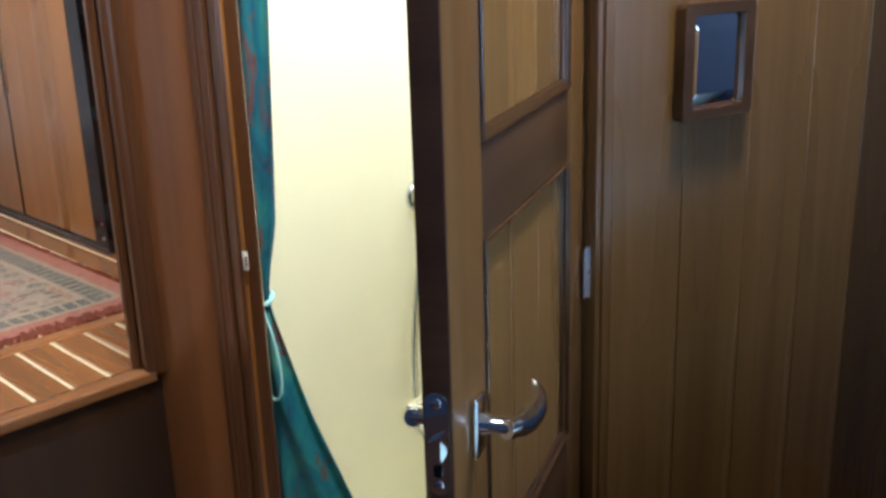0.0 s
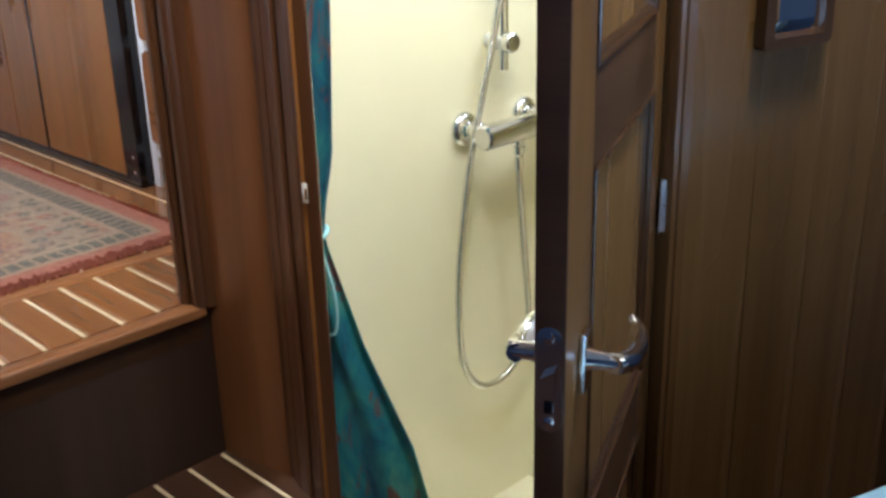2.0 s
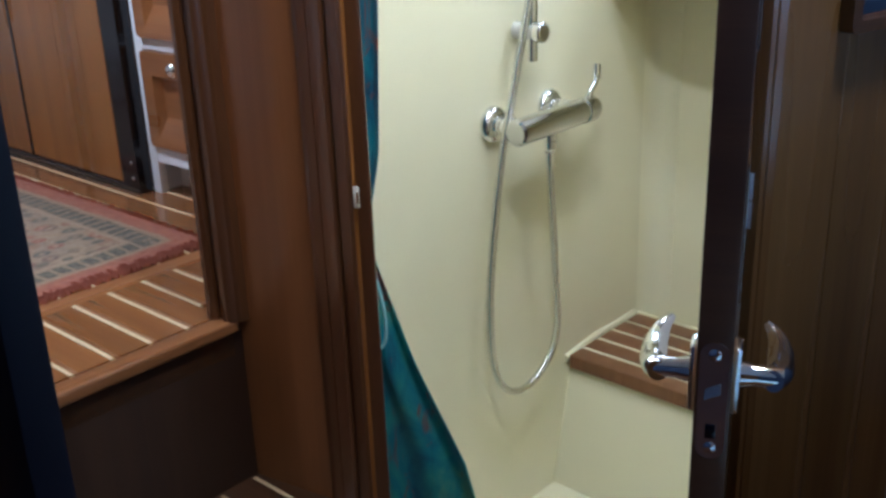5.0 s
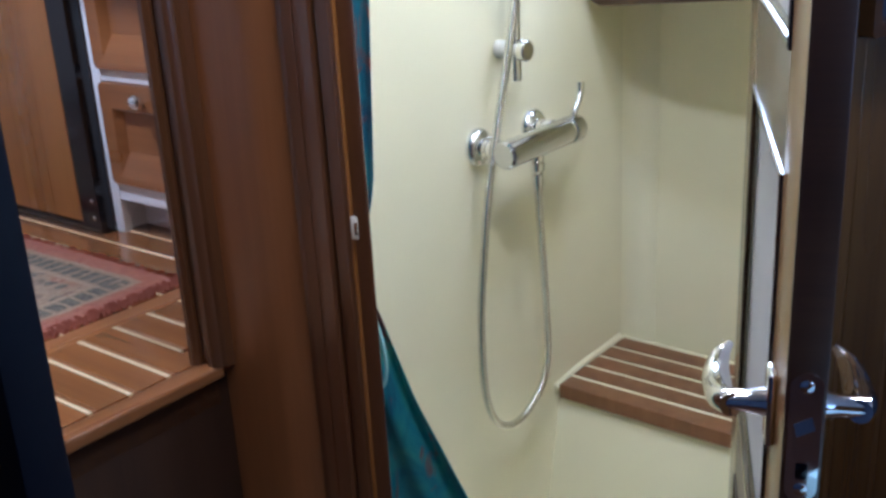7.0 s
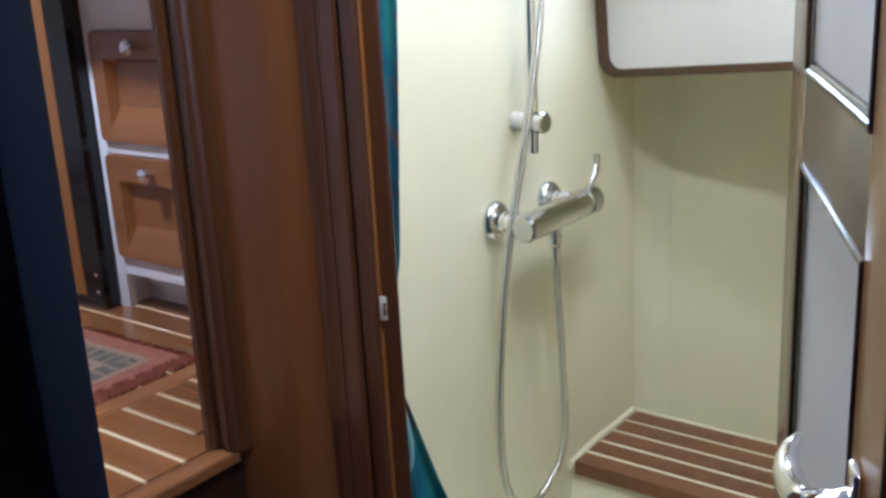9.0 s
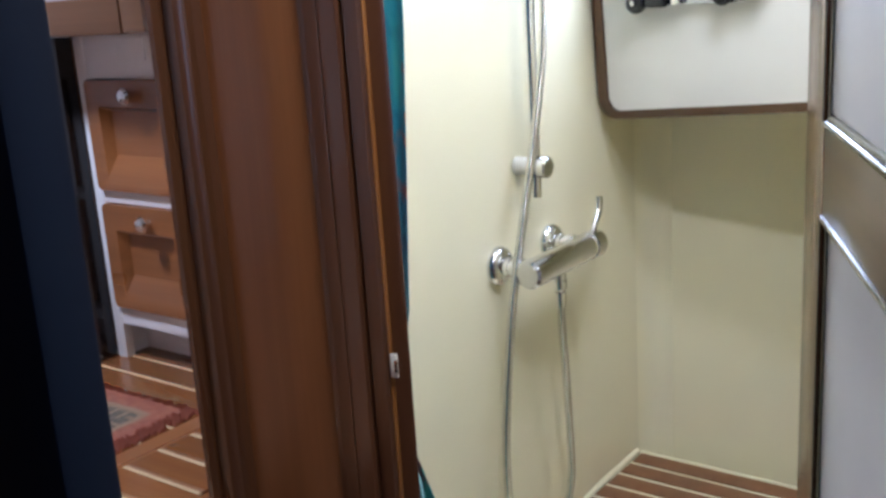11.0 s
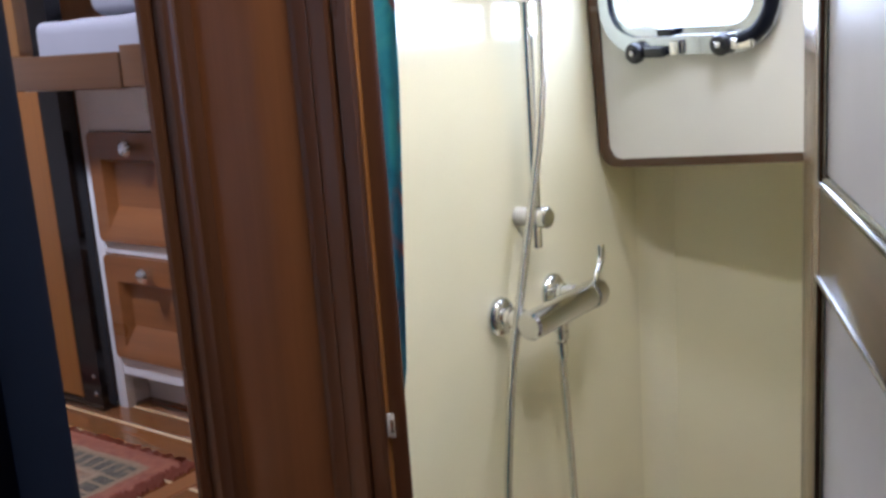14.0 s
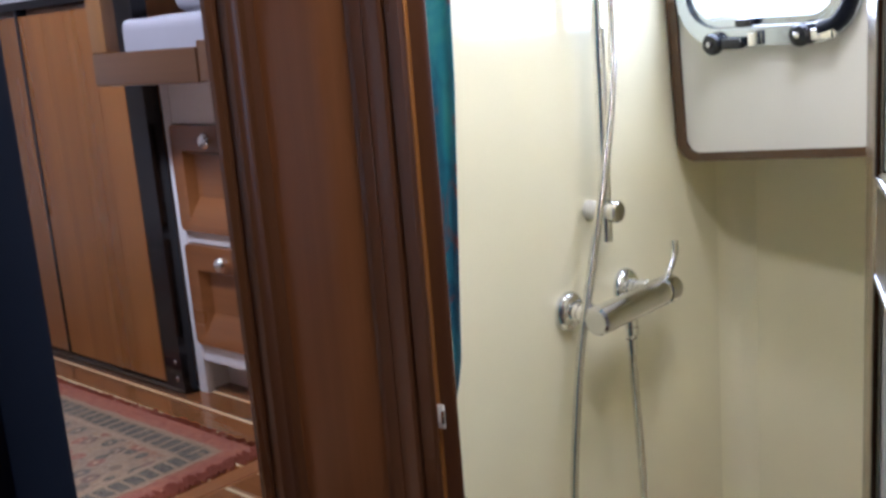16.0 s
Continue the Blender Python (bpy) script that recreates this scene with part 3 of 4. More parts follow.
# ---------------------------------------------------------------- shower: portlight and its surround

def corner_outline(x_lo, y_lo, tilt, x_hi, y_r, x1, y1, r, n=7):
    """A panel outline whose lower left corner is round; its left side leans and its foot rises."""
    pts = [(x1, y_r), (x1, y1), (x_hi, y1)]
    for k in range(n + 1):
        a = radians(180 + 90 * k / n)
        pts.append((x_lo + r + r * math.cos(a) + tilt * (1 - k / n) * r, y_lo + r + r * math.sin(a)))
    return pts


outer = corner_outline(0.012, 0.000, 0.0, 0.021, 0.054, 0.72, 0.56, 0.036)
inner = corner_outline(0.032, 0.016, 0.0, 0.041, 0.068, 0.70, 0.54, 0.026)
surround = empty("portlight_surround", UPPER)
part("trim", ring(outer, inner, 0.0005, 0.026, 0.003), BEAD, surround, "dark mahogany trim with a rounded corner")
face = bmesh.new()
hole2 = rounded(0.060, 0.368, 0.239, 0.405, 0.06)
ov = [face.verts.new((x, y, 0.020)) for x, y in inner]
hv = [face.verts.new((x, y, 0.020)) for x, y in hole2]
es = [face.edges.new((lst[i], lst[(i + 1) % len(lst)])) for lst in (ov, hv) for i in range(len(lst))]
bmesh.ops.triangle_fill(face, edges=es, use_beauty=True)
bmesh.ops.delete(face, geom=[f for f in face.faces if all(v in hv for v in f.verts)], context="FACES")
geo = bmesh.ops.extrude_face_region(face, geom=face.faces[:])
for v in geo["geom"]:
    if isinstance(v, bmesh.types.BMVert):
        v.co.z = 0.001
part("panel", face, WHITE_GEL, surround, "smooth white moulded panel", smooth=False)
tagged(surround, "white portlight surround edged with dark mahogany trim", "window surround", kind="structure")

portlight = empty("window_1", UPPER)
po, pi_ = rounded(0.046, 0.398, 0.211, 0.432, 0.085), rounded(0.066, 0.364, 0.242, 0.402, 0.060)
part("window_frame", ring(po, pi_, 0.0206, 0.034, 0.004), PORT_STEEL, portlight, "polished steel oval frame")
part("inner_ring", ring(rounded(0.064, 0.362, 0.244, 0.400, 0.058), rounded(0.076, 0.350, 0.256, 0.388, 0.046), -0.012, 0.026, 0.003), PORT_STEEL, portlight)
pane = part("pane", prism(rounded(0.065, 0.361, 0.245, 0.399, 0.057), 0.0, 0.006), GLASS, portlight, "clear portlight pane")
pane.visible_shadow = False
for ax, ay in ((0.125, 0.217), (0.297, 0.227)):
    lug = part("latch", lathe([(0.016, 0.0), (0.019, 0.004), (0.019, 0.013), (0.015, 0.019), (0.006, 0.021)], 18), RUBBER, portlight, "black round latch knob", m=pose(ax, ay, 0.034))
    part("stud", lathe([(0.005, 0), (0.005, 0.006), (0.003, 0.008)], 10), CHROME, lug, m=pose(0.004, 0.002, 0.021))
    part("latch_arm", box(0.018, 0.062, -0.009, 0.009, 0.000, 0.014, 0.005, 3), RUBBER if ax < 0.2 else CHROME, lug)
part("hinge_block", box(0.200, 0.216, 0.212, 0.236, 0.032, 0.048, 0.003), CHROME, portlight)
part("hinge_block", box(0.172, 0.206, 0.243, 0.258, 0.028, 0.044, 0.006), RUBBER, portlight, "black moulded stop")
part("shoulder", tube(smooth_path([(0.330, 0.232, 0.036), (0.360, 0.245, 0.037), (0.383, 0.275, 0.037), (0.392, 0.315, 0.036)], 5), 0.013, 10), NAVY, portlight, "dark rubber bumper")
tagged(portlight, "chromed opening portlight with black latch knobs", "window", kind="structure")

# ---------------------------------------------------------------- shower: bench, mixer, rail, hose
BENCH = along((1.328, 1.6655), (0.153, -0.988), 0.0)
BZ = 0.386
bench = empty("shower_bench", BENCH)
base_bm = box(-0.012, 0.62, 0.010, 0.30, PAN_Z - 0.02, BZ - 0.028, 0.008, 3)
for v in base_bm.verts:
    if v.co.y < 0.1:
        v.co.y -= 0.060 * (BZ - 0.028 - v.co.z) / 0.27
part("base", base_bm, CREAM, bench, "cream moulded bench base with sloping front")
part("ledge", box(-0.0035, 0.60, 0.0417, 0.292, BZ - 0.034, BZ - 0.0012, 0.002), CREAM, bench, "cream ledge between the slats")
lip = tube(smooth_path([(-0.001, -0.012, BZ - 0.006), (-0.003, 0.10, BZ + 0.003), (-0.004, 0.20, BZ + 0.003), (-0.002, 0.268, BZ + 0.004)], 6), 0.0095, 10)
part("lip", lip, CREAM, bench, "rounded cream lip along the bulkhead")
for i in range(5):
    part("slat", box(0.007, 0.585, -0.003 + 0.0575 * i, 0.0435 + 0.0575 * i, BZ - 0.030 if i == 0 else BZ - 0.0011, BZ + 0.0012, 0.001, 1), SLAT_TEAK, bench)
tagged(bench, "cream shower bench topped with oiled teak slats", "shower bench")


def turned(profile, parent, name, mat, at, axis, label="", seg=20):
    """A turned part whose height runs along an axis."""
    q = Vector(axis).normalized().to_track_quat("Z", "Y").to_matrix().to_4x4()
    return part(name, lathe(profile, seg), mat, parent, label, Matrix.Translation(at) @ q)


mixer = empty("shower_mixer", MIXW @ pose(0, 0, 0.955))
for sx in (-0.087, 0.087):
    fl = turned([(0.034, 0.0), (0.034, 0.006), (0.031, 0.012), (0.024, 0.017)], mixer, "flange", CHROME, (sx, -0.0005, 0), (0, -1, 0), "round chrome wall flange", 28)
    turned([(0.017, 0.0), (0.017, 0.012), (0.014, 0.014), (0.014, 0.018), (0.018, 0.020), (0.018, 0.034), (0.015, 0.037), (0.013, 0.060)], mixer, "union_nut", CHROME, (sx, -0.016, 0), (0, -1, 0))
turned([(0.020, 0.0), (0.0245, 0.004), (0.0245, 0.196), (0.0235, 0.199), (0.0235, 0.203)], mixer, "body", STEEL, (-0.119, -0.080, 0), (1, 0, 0), "satin chrome tubular mixer body", 32)
cap = turned([(0.0225, 0.0), (0.0255, 0.002), (0.0255, 0.030), (0.0235, 0.036), (0.018, 0.038)], mixer, "control_cap", STEEL, (0.084, -0.080, 0), (1, 0, 0), "turning end cap", 32)
lever_path = smooth_path([(0.110, -0.080, 0.020), (0.114, -0.079, 0.032), (0.132, -0.076, 0.043), (0.143, -0.073, 0.056), (0.147, -0.071, 0.078)], 5)
lv = tube(lever_path, 0.006, 12, radii=[0.0055 + 0.0025 * i / (len(lever_path) - 1) for i in range(len(lever_path))])
part("lever", lv, CHROME, mixer, "curved chrome lever standing up")
turned([(0.012, 0.0), (0.012, 0.012), (0.010, 0.014), (0.013, 0.016), (0.013, 0.028), (0.009, 0.034)], mixer, "outlet", CHROME, (-0.016, -0.080, -0.020), (0, 0, -1))
tagged(mixer, "chrome bar shower mixer on the cream wall", "shower mixer")

hose_ctrl = [(-0.016, -0.080, 0.905), (-0.012, -0.079, 0.84), (0.006, -0.074, 0.72), (0.030, -0.064, 0.60), (0.040, -0.058, 0.52), (0.028, -0.052, 0.460), (-0.020, -0.048, 0.420), (-0.075, -0.046, 0.414), (-0.122, -0.044, 0.447), (-0.148, -0.043, 0.52), (-0.154, -0.045, 0.65), (-0.142, -0.048, 0.78), (-0.124, -0.050, 0.89), (-0.107, -0.054, 0.97), (-0.087, -0.060, 1.06), (-0.066, -0.070, 1.17), (-0.050, -0.080, 1.29), (-0.044, -0.085, 1.40), (-0.040, -0.085, 1.55), (-0.020, -0.095, 1.72)]
hose = tagged(to_object("shower_hose", tube(smooth_path(hose_ctrl, 10), 0.0068, 10), HOSE, m=MIXW), "grey metal spiral shower hose hanging in a loop", "shower hose")
turned([(0.0098, 0.0), (0.0104, 0.003), (0.0104, 0.018), (0.0090, 0.026), (0.0078, 0.030)], hose, "end_nut", CHROME, (-0.016, -0.0800, 0.899), (0.05, 0, -1), "chrome hose nut", 16)

rail = empty("shower_rail", MIXW)
part("rail", tube([(-0.011, -0.036, 1.062), (-0.011, -0.036, 1.80)], 0.0105, 18), CHROME, rail, "tall chrome riser rail")
for zz in (1.114, 1.76):
    turned([(0.016, 0.0), (0.016, 0.036), (0.014, 0.038), (0.014, 0.050)], rail, "bracket", CHROME if zz > 1.2 else WHITE_GEL, (-0.011, -0.0005, zz), (0, -1, 0), "pale wall bracket with round knob" if zz < 1.2 else "")
turned([(0.0185, 0.0), (0.0185, 0.012), (0.016, 0.015)], rail, "knob", STEEL, (-0.011, -0.049, 1.114), (0, -1, 0), "round steel clamp knob")
part("handset_holder", box(-0.052, 0.030, -0.075, -0.020, 1.468, 1.492, 0.008, 3), CHROME, rail, "chrome handset holder")
holder = part("hand_shower", tube(smooth_path([(-0.020, -0.095, 1.715), (-0.020, -0.11, 1.80), (-0.025, -0.15, 1.87)], 5), 0.012, 12), CHROME, rail)
tagged(rail, "chrome shower riser rail with clamp knob", "shower rail")

# ---------------------------------------------------------------- shower curtain
CURT = along((0.637, 1.392), (0.66, -0.751))


def right_edge(z):
    zs = (0.05, 0.35, 0.55, 0.72, 0.86, 0.905, 0.95, 1.03, 1.37, 1.9)
    xs = (0.222, 0.178, 0.131, 0.058, 0.013, 0.000, 0.006, 0.022, 0.040, 0.052)
    return float(np.interp(z, zs, xs))


cloth = bmesh.new()
NZ, NW = 70, 64
grid = []
for i in range(NZ + 1):
    z = 0.06 + (1.86 - 0.06) * i / NZ
    r_ = right_edge(z)
    pinch = math.exp(-((z - 0.905) / 0.10) ** 2)
    left = -0.12 + 0.07 * pinch
    row = []
    for j in range(NW + 1):
        v = j / NW
        ph = v * 3.4 * 2 * math.pi + 1.2 * math.sin(2.1 * z) + 0.6 * math.sin(5 * z)
        amp = (0.011 - 0.005 * pinch) * (0.65 + 0.35 * math.sin(7 * v + z * 1.7))
        s = left + (r_ - left) * v
        back = max(0.0, -s)
        amp *= 0.5 + 0.5 * min(1.0, v * 1.6)
        row.append(cloth.verts.new((max(s, 0.0) - 0.562 * back + 0.6 * amp * math.sin(ph) * min(1, back * 20), 0.827 * back + amp * math.sin(ph) * (1 - 0.5 * min(1, back * 20)) + 0.004, z)))
    grid.append(row)
for i in range(NZ):
    for j in range(NW):
        cloth.faces.new((grid[i][j], grid[i][j + 1], grid[i + 1][j + 1], grid[i + 1][j]))
curtain = empty("shower_curtain", CURT)
cl = part("cloth", cloth, CURTAIN, curtain, "teal cloth printed with blue and rusty blooms")
sol = cl.modifiers.new("thickness", "SOLIDIFY")
sol.thickness = 0.0012
tie_z = 0.905
part("tie", tube([(-0.017 + 0.018 * math.cos(a), 0.014 + 0.022 * math.sin(a), tie_z + 0.004 * math.sin(2 * a)) for a in (2 * math.pi * k / 24 for k in range(25))], 0.0042, 8, caps=False), CORD, curtain, "pale turquoise tie cord")
part("cord_loop", tube(smooth_path([(0.000, -0.022, 0.905), (-0.004, -0.028, 0.86), (-0.004, -0.031, 0.80), (0.006, -0.033, 0.762), (0.018, -0.034, 0.756), (0.026, -0.034, 0.772), (0.026, -0.032, 0.81), (0.016, -0.029, 0.86), (0.002, -0.024, 0.902)], 6), 0.0024, 8), CORD, curtain, "hanging loop of the tie cord")
tagged(curtain, "teal patterned shower curtain tied back with a cord", "shower curtain")

# ---------------------------------------------------------------- the open shower door
DOOR_W, T = 0.528, 0.027
door = empty("shower_door", LEAF)
Z0, Z1 = 0.275, 1.85
P0, P1 = 0.090, 0.428
RAILS = ((Z0, 0.40), (0.716, 0.808), (1.178, 1.268), (1.74, Z1))
PANELS = ((0.40, 0.716), (0.808, 1.178), (1.268, 1.74))
part("hinge_stile", box(-0.020, P0, -T, 0, Z0, Z1, 0.002), WALNUT, door)
part("lock_stile", box(P1, DOOR_W - 0.004, -T, 0, Z0, Z1, 0.002), WALNUT, door)
# thin strip added to keep the unlit lock edge dark by colour
part("edge_band", box(DOOR_W - 0.0038, DOOR_W, -T, 0, Z0, Z1, 0.0015), SHADE_TEAK, door, "lock edge strip, shade put into its colour")
for lo, hi in RAILS:
    part("rail", box(P0 + 0.0003, P1 - 0.0003, -T + 0.0003, -0.0003, lo, hi, 0.0015), WALNUT_H, door)


def sunk_frame(x0, x1, z0, z1, y_face, y_sunk, w, mat, parent):
    """A rounded bead round a sunk panel, mitred at its corners, in the plane of the leaf."""
    bm = bmesh.new()
    s = 1 if y_face > y_sunk else -1
    steps = ((0.0, y_face - s * 0.001), (0.05, y_face + s * 0.0018), (0.18, y_face + s * 0.0030), (0.34, y_face + s * 0.0026), (0.46, y_face + s * 0.0008), (0.52, y_face - s * 0.0012), (0.66, y_face - s * 0.0020), (0.85, (y_face + 2 * y_sunk) / 3), (1.0, y_sunk + s * 0.0006))
    vs = []
    for f, y in steps:
        d = w * f
        vs.append([bm.verts.new((x, y, z)) for x, z in ((x0 + d, z0 + d), (x1 - d, z0 + d), (x1 - d, z1 - d), (x0 + d, z1 - d))])
    for a, b in zip(vs, vs[1:]):
        for i in range(4):
            bm.faces.new((a[i], a[(i + 1) % 4], b[(i + 1) % 4], b[i]))
    return part("moulding", bm, mat, parent)


for lo, hi in PANELS:
    k = 3
    wd = (P1 - P0) / k
    for i in range(k):
        part("panel", box(P0 + wd * i - (0.006 if i == 0 else 0), P0 + wd * (i + 1) - 0.0004 + (0.006 if i == k - 1 else 0), -0.016, -0.008, lo - 0.006, hi + 0.006, 0.0006, 1), PANEL_TEAK, door, "paler teak board")
    sunk_frame(P0 - 0.001, P1 + 0.001, lo - 0.001, hi + 0.001, 0.0, -0.008, 0.013, BEAD, door)
    part("inner_panel", box(P0 - 0.006, P1 + 0.006, -0.0215, -0.0145, lo - 0.006, hi + 0.006), LAMINATE, door, "white laminate panel")
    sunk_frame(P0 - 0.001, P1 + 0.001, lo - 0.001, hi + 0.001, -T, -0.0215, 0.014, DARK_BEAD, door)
for zz in (0.45, 1.011, 1.62):
    hg = part("hinge", tube([(0.006, 0.004, zz - 0.035), (0.006, 0.004, zz - 0.001)], 0.0070, 12), SATIN, door, "polished steel butt hinge", m=pose(-0.001, 0.005, 0))
    part("knuckle", tube([(0.006, 0.004, zz + 0.001), (0.006, 0.004, zz + 0.035)], 0.0070, 12), SATIN, hg)
    part("leaf_plate", box(0.008, 0.022, -0.0005, 0.0012, zz - 0.034, zz + 0.034), SATIN, hg)

HZ = 1.011
for side in (1, -1):
    yb = 0.0 if side > 0 else -T
    hd = part("door_handle", box(0.452, 0.478, min(yb, yb + side * 0.007), max(yb, yb + side * 0.007), HZ - 0.032, HZ + 0.028, 0.0035, 3), CHROME, door, "polished chrome lever handle on an oval rose")
    turned([(0.0115, 0.0), (0.0105, 0.006), (0.009, 0.012), (0.009, 0.034)], hd, "neck", CHROME, (0.465, yb + side * 0.006, HZ), (0, side, 0))
    yy = yb + side * 0.036
    lp = smooth_path([(0.473, yy - side * 0.004, HZ), (0.458, yy, HZ - 0.003), (0.438, yy + side * 0.003, HZ - 0.009), (0.414, yy + side * 0.004, HZ - 0.013), (0.392, yy + side * 0.004, HZ - 0.012), (0.374, yy - side * 0.000, HZ - 0.006), (0.365, yy - side * 0.008, HZ + 0.002)], 5)
    rad = [0.0088 + 0.0030 * math.sin(math.pi * u) - 0.0055 * max(0.0, (u - 0.55) / 0.45) ** 1.5 for u in (i / (len(lp) - 1) for i in range(len(lp)))]
    part("lever", tube(lp, 0.009, 14, radii=rad), CHROME, hd)
lock = part("lock_plate", prism(rounded(-0.011, 0.011, -0.050, 0.050, 0.0108, 6), 0, 0.0022, 0.0008), CHROME, door, "narrow polished steel lock forend", m=Matrix(((0, 0, 1, DOOR_W - 0.0005), (1, 0, 0, -T / 2), (0, 1, 0, 1.018), (0, 0, 0, 1))))
for zz in (-0.040, 0.040):
    part("screw", lathe([(0.0048, 0), (0.0048, 0.0008), (0.003, 0.0016)], 12), CHROME, lock, m=pose(0, zz, 0.0022))
part("latch_bolt", prism([(-0.006, -0.012), (0.006, -0.012), (0.006, 0.012), (-0.006, 0.006)], 0, 0.009, 0.001), CHROME, lock, m=pose(0, 0.0, 0.0022))
part("dead_bolt", box(-0.004, 0.004, -0.031, -0.020, 0.0022, 0.0042, 0.0006), BLACK, lock)
tagged(door, "open brown panelled shower door, white inside, chrome lever handles", "door")

# ---------------------------------------------------------------- mirror on the planked wall
frame_m = empty("wall_mirror", PLANKW @ pose(0.199, -0.0005, 1.2725))


def facet(outer, inner, z_outer, z_inner):
    """A sloping ground edge between two outlines."""
    bm = bmesh.new()
    a = [bm.verts.new((x, y, z_outer)) for x, y in outer]
    b = [bm.verts.new((x, y, z_inner)) for x, y in inner]
    for i in range(len(a)):
        j = (i + 1) % len(a)
        bm.faces.new((a[i], a[j], b[j], b[i]))
    return bm


part("frame", ring(rounded(-0.066, 0.066, -0.0765, 0.0765, 0.008, 4), rounded(-0.0475, 0.0475, -0.062, 0.062, 0.004, 4), 0, 0.018, 0.0045), BEAD, frame_m, "brown rounded timber frame", m=pose(0, 0, 0, 90))
part("bevel", facet(rounded(-0.048, 0.048, -0.0625, 0.0625, 0.003, 4), rounded(-0.036, 0.036, -0.042, 0.042, 0.002, 4), 0.0085, 0.0120), MIRROR, frame_m, "bright bevelled edge", m=pose(0, 0, 0, 90))
part("mirror_glass", box(-0.0361, 0.0361, -0.0121, -0.004, -0.0421, 0.0421), MIRROR, frame_m, "small mirror glass")
tagged(frame_m, "small square mirror in a brown timber frame", "mirror")

# ---------------------------------------------------------------- pale worktop in the passage
worktop = empty("worktop", along((0.345, 0.563), (0.985, -0.172)))
part("top", box(0, 1.53, -0.60, 0, 0.870, 0.900, 0.004), PALE_BLUE, worktop, "smooth pale blue laminate top")
part("front_panel", box(0.03, 1.51, -0.045, -0.025, SOLE_Z, 0.8695), WALNUT, worktop)
part("side_panel", box(0.03, 0.05, -0.58, -0.0455, SOLE_Z, 0.8695), WALNUT, worktop)
part("side_panel", box(1.49, 1.51, -0.58, -0.0455, SOLE_Z, 0.8695), WALNUT, worktop)
tagged(worktop, "pale blue laminate worktop on a brown timber base", "worktop")

# ---------------------------------------------------------------- near cabin door, swung open
NEAR = along((0.049, 0.908), (-0.215, 0.977))
cabin_door = empty("cabin_door", NEAR)
part("lock_stile", box(0, 0.085, 0, 0.030, CABIN_Z + 0.01, 1.98, 0.003), NAVY, cabin_door, "dark door edge, dimness and bluish sheen in its colour")
part("hinge_stile", box(0.475, 0.56, 0, 0.030, CABIN_Z + 0.01, 1.98, 0.002), WALNUT, cabin_door)
for lo, hi in ((CABIN_Z + 0.01, 0.90), (1.30, 1.40), (1.88, 1.98)):
    part("rail", box(0.0853, 0.4747, 0.0003, 0.0297, lo, hi, 0.0015), WALNUT_H, cabin_door)
for lo, hi in ((0.90, 1.30), (1.40, 1.88)):
    part("panel", box(0.080, 0.480, 0.010, 0.020, lo - 0.005, hi + 0.005), WALNUT, cabin_door)
tagged(cabin_door, "dark timber cabin door standing open", "door")

# ---------------------------------------------------------------- cabin furniture
cupboard = empty("cupboard", CUPB)
CT = 1.535
part("carcass", box(-3.20, -2.188, 0.020, 0.55, CABIN_Z, CT - 0.002), MAHOGANY, cupboard)
part("plinth", box(-3.20, -2.187, -0.002, 0.0195, CABIN_Z, CABIN_Z + 0.018), BLACK, cupboard, "black plinth line")
for x0, x1 in ((-2.566, -2.190), (-2.735, -2.576)):
    w = (x1 - x0) / (4 if x1 - x0 > 0.3 else 2)
    d_ = part("door", box(x0, x1, 0.006, 0.019, CABIN_Z + 0.020, CT - 0.012), HONEY, cupboard, "honey teak cupboard door")
    for i in range(4 if x1 - x0 > 0.3 else 2):
        part("plank", box(x0 + w * i + 0.0004, x0 + w * (i + 1) - 0.0004, -0.002, 0.0058, CABIN_Z + 0.021, CT - 0.013), HONEY, d_)
part("seam", box(-2.576, -2.566, -0.004, 0.019, CABIN_Z + 0.018, CT), BLACK, cupboard, "black edge strip between the doors")
part("top_edge", box(-3.20, -2.188, -0.006, 0.55, CT, CT + 0.018, 0.004), BLACK, cupboard, "black top edging")
part("end_post", box(-2.186, -2.128, -0.003, 0.029, CABIN_Z, CT), BLACK, cupboard, "black lacquered end post")
for zz in (0.80, 0.835):
    part("screw", lathe([(0.005, 0), (0.005, 0.001), (0.003, 0.002)], 10), STEEL, cupboard, m=pose(-2.145, -0.003, zz, 90))
louvre = part("louvred_door", ring([(-2.742, CABIN_Z + 0.02), (-2.742, CT - 0.012), (-3.14, CT - 0.012), (-3.14, CABIN_Z + 0.02)], [(-2.768, CABIN_Z + 0.20), (-2.768, CT - 0.05), (-3.105, CT - 0.05), (-3.105, CABIN_Z + 0.20)], -0.019, 0.002), MAHOGANY, cupboard, "louvred mahogany door", m=pose(0, 0, 0, 90))
slat_me = None
zz = CABIN_Z + 0.212
while zz < CT - 0.06:
    if slat_me is None:
        s_ = part("louvre_slat", box(-0.168, 0.168, -0.011, 0.011, -0.0025, 0.0025, 0.001, 1), HONEY_H, louvre)
        slat_me = s_.data
    else:
        s_ = new("louvre_slat", slat_me)
        s_.parent = louvre
    s_.matrix_basis = pose(-2.9365, zz, -0.009) @ pose(0, 0, 0, 50)
    zz += 0.019
tagged(cupboard, "honey teak cupboard with black edging and louvred end", "cupboard")

drawers = empty("drawer_unit", CUPB)
YF = 0.030
part("left_stile", box(-2.126, -2.098, YF, YF + 0.02, CABIN_Z, 1.372, 0.004), WHITE, drawers)
part("right_stile", box(-1.888, -1.850, YF, YF + 0.02, CABIN_Z, 1.372, 0.004), WHITE, drawers)
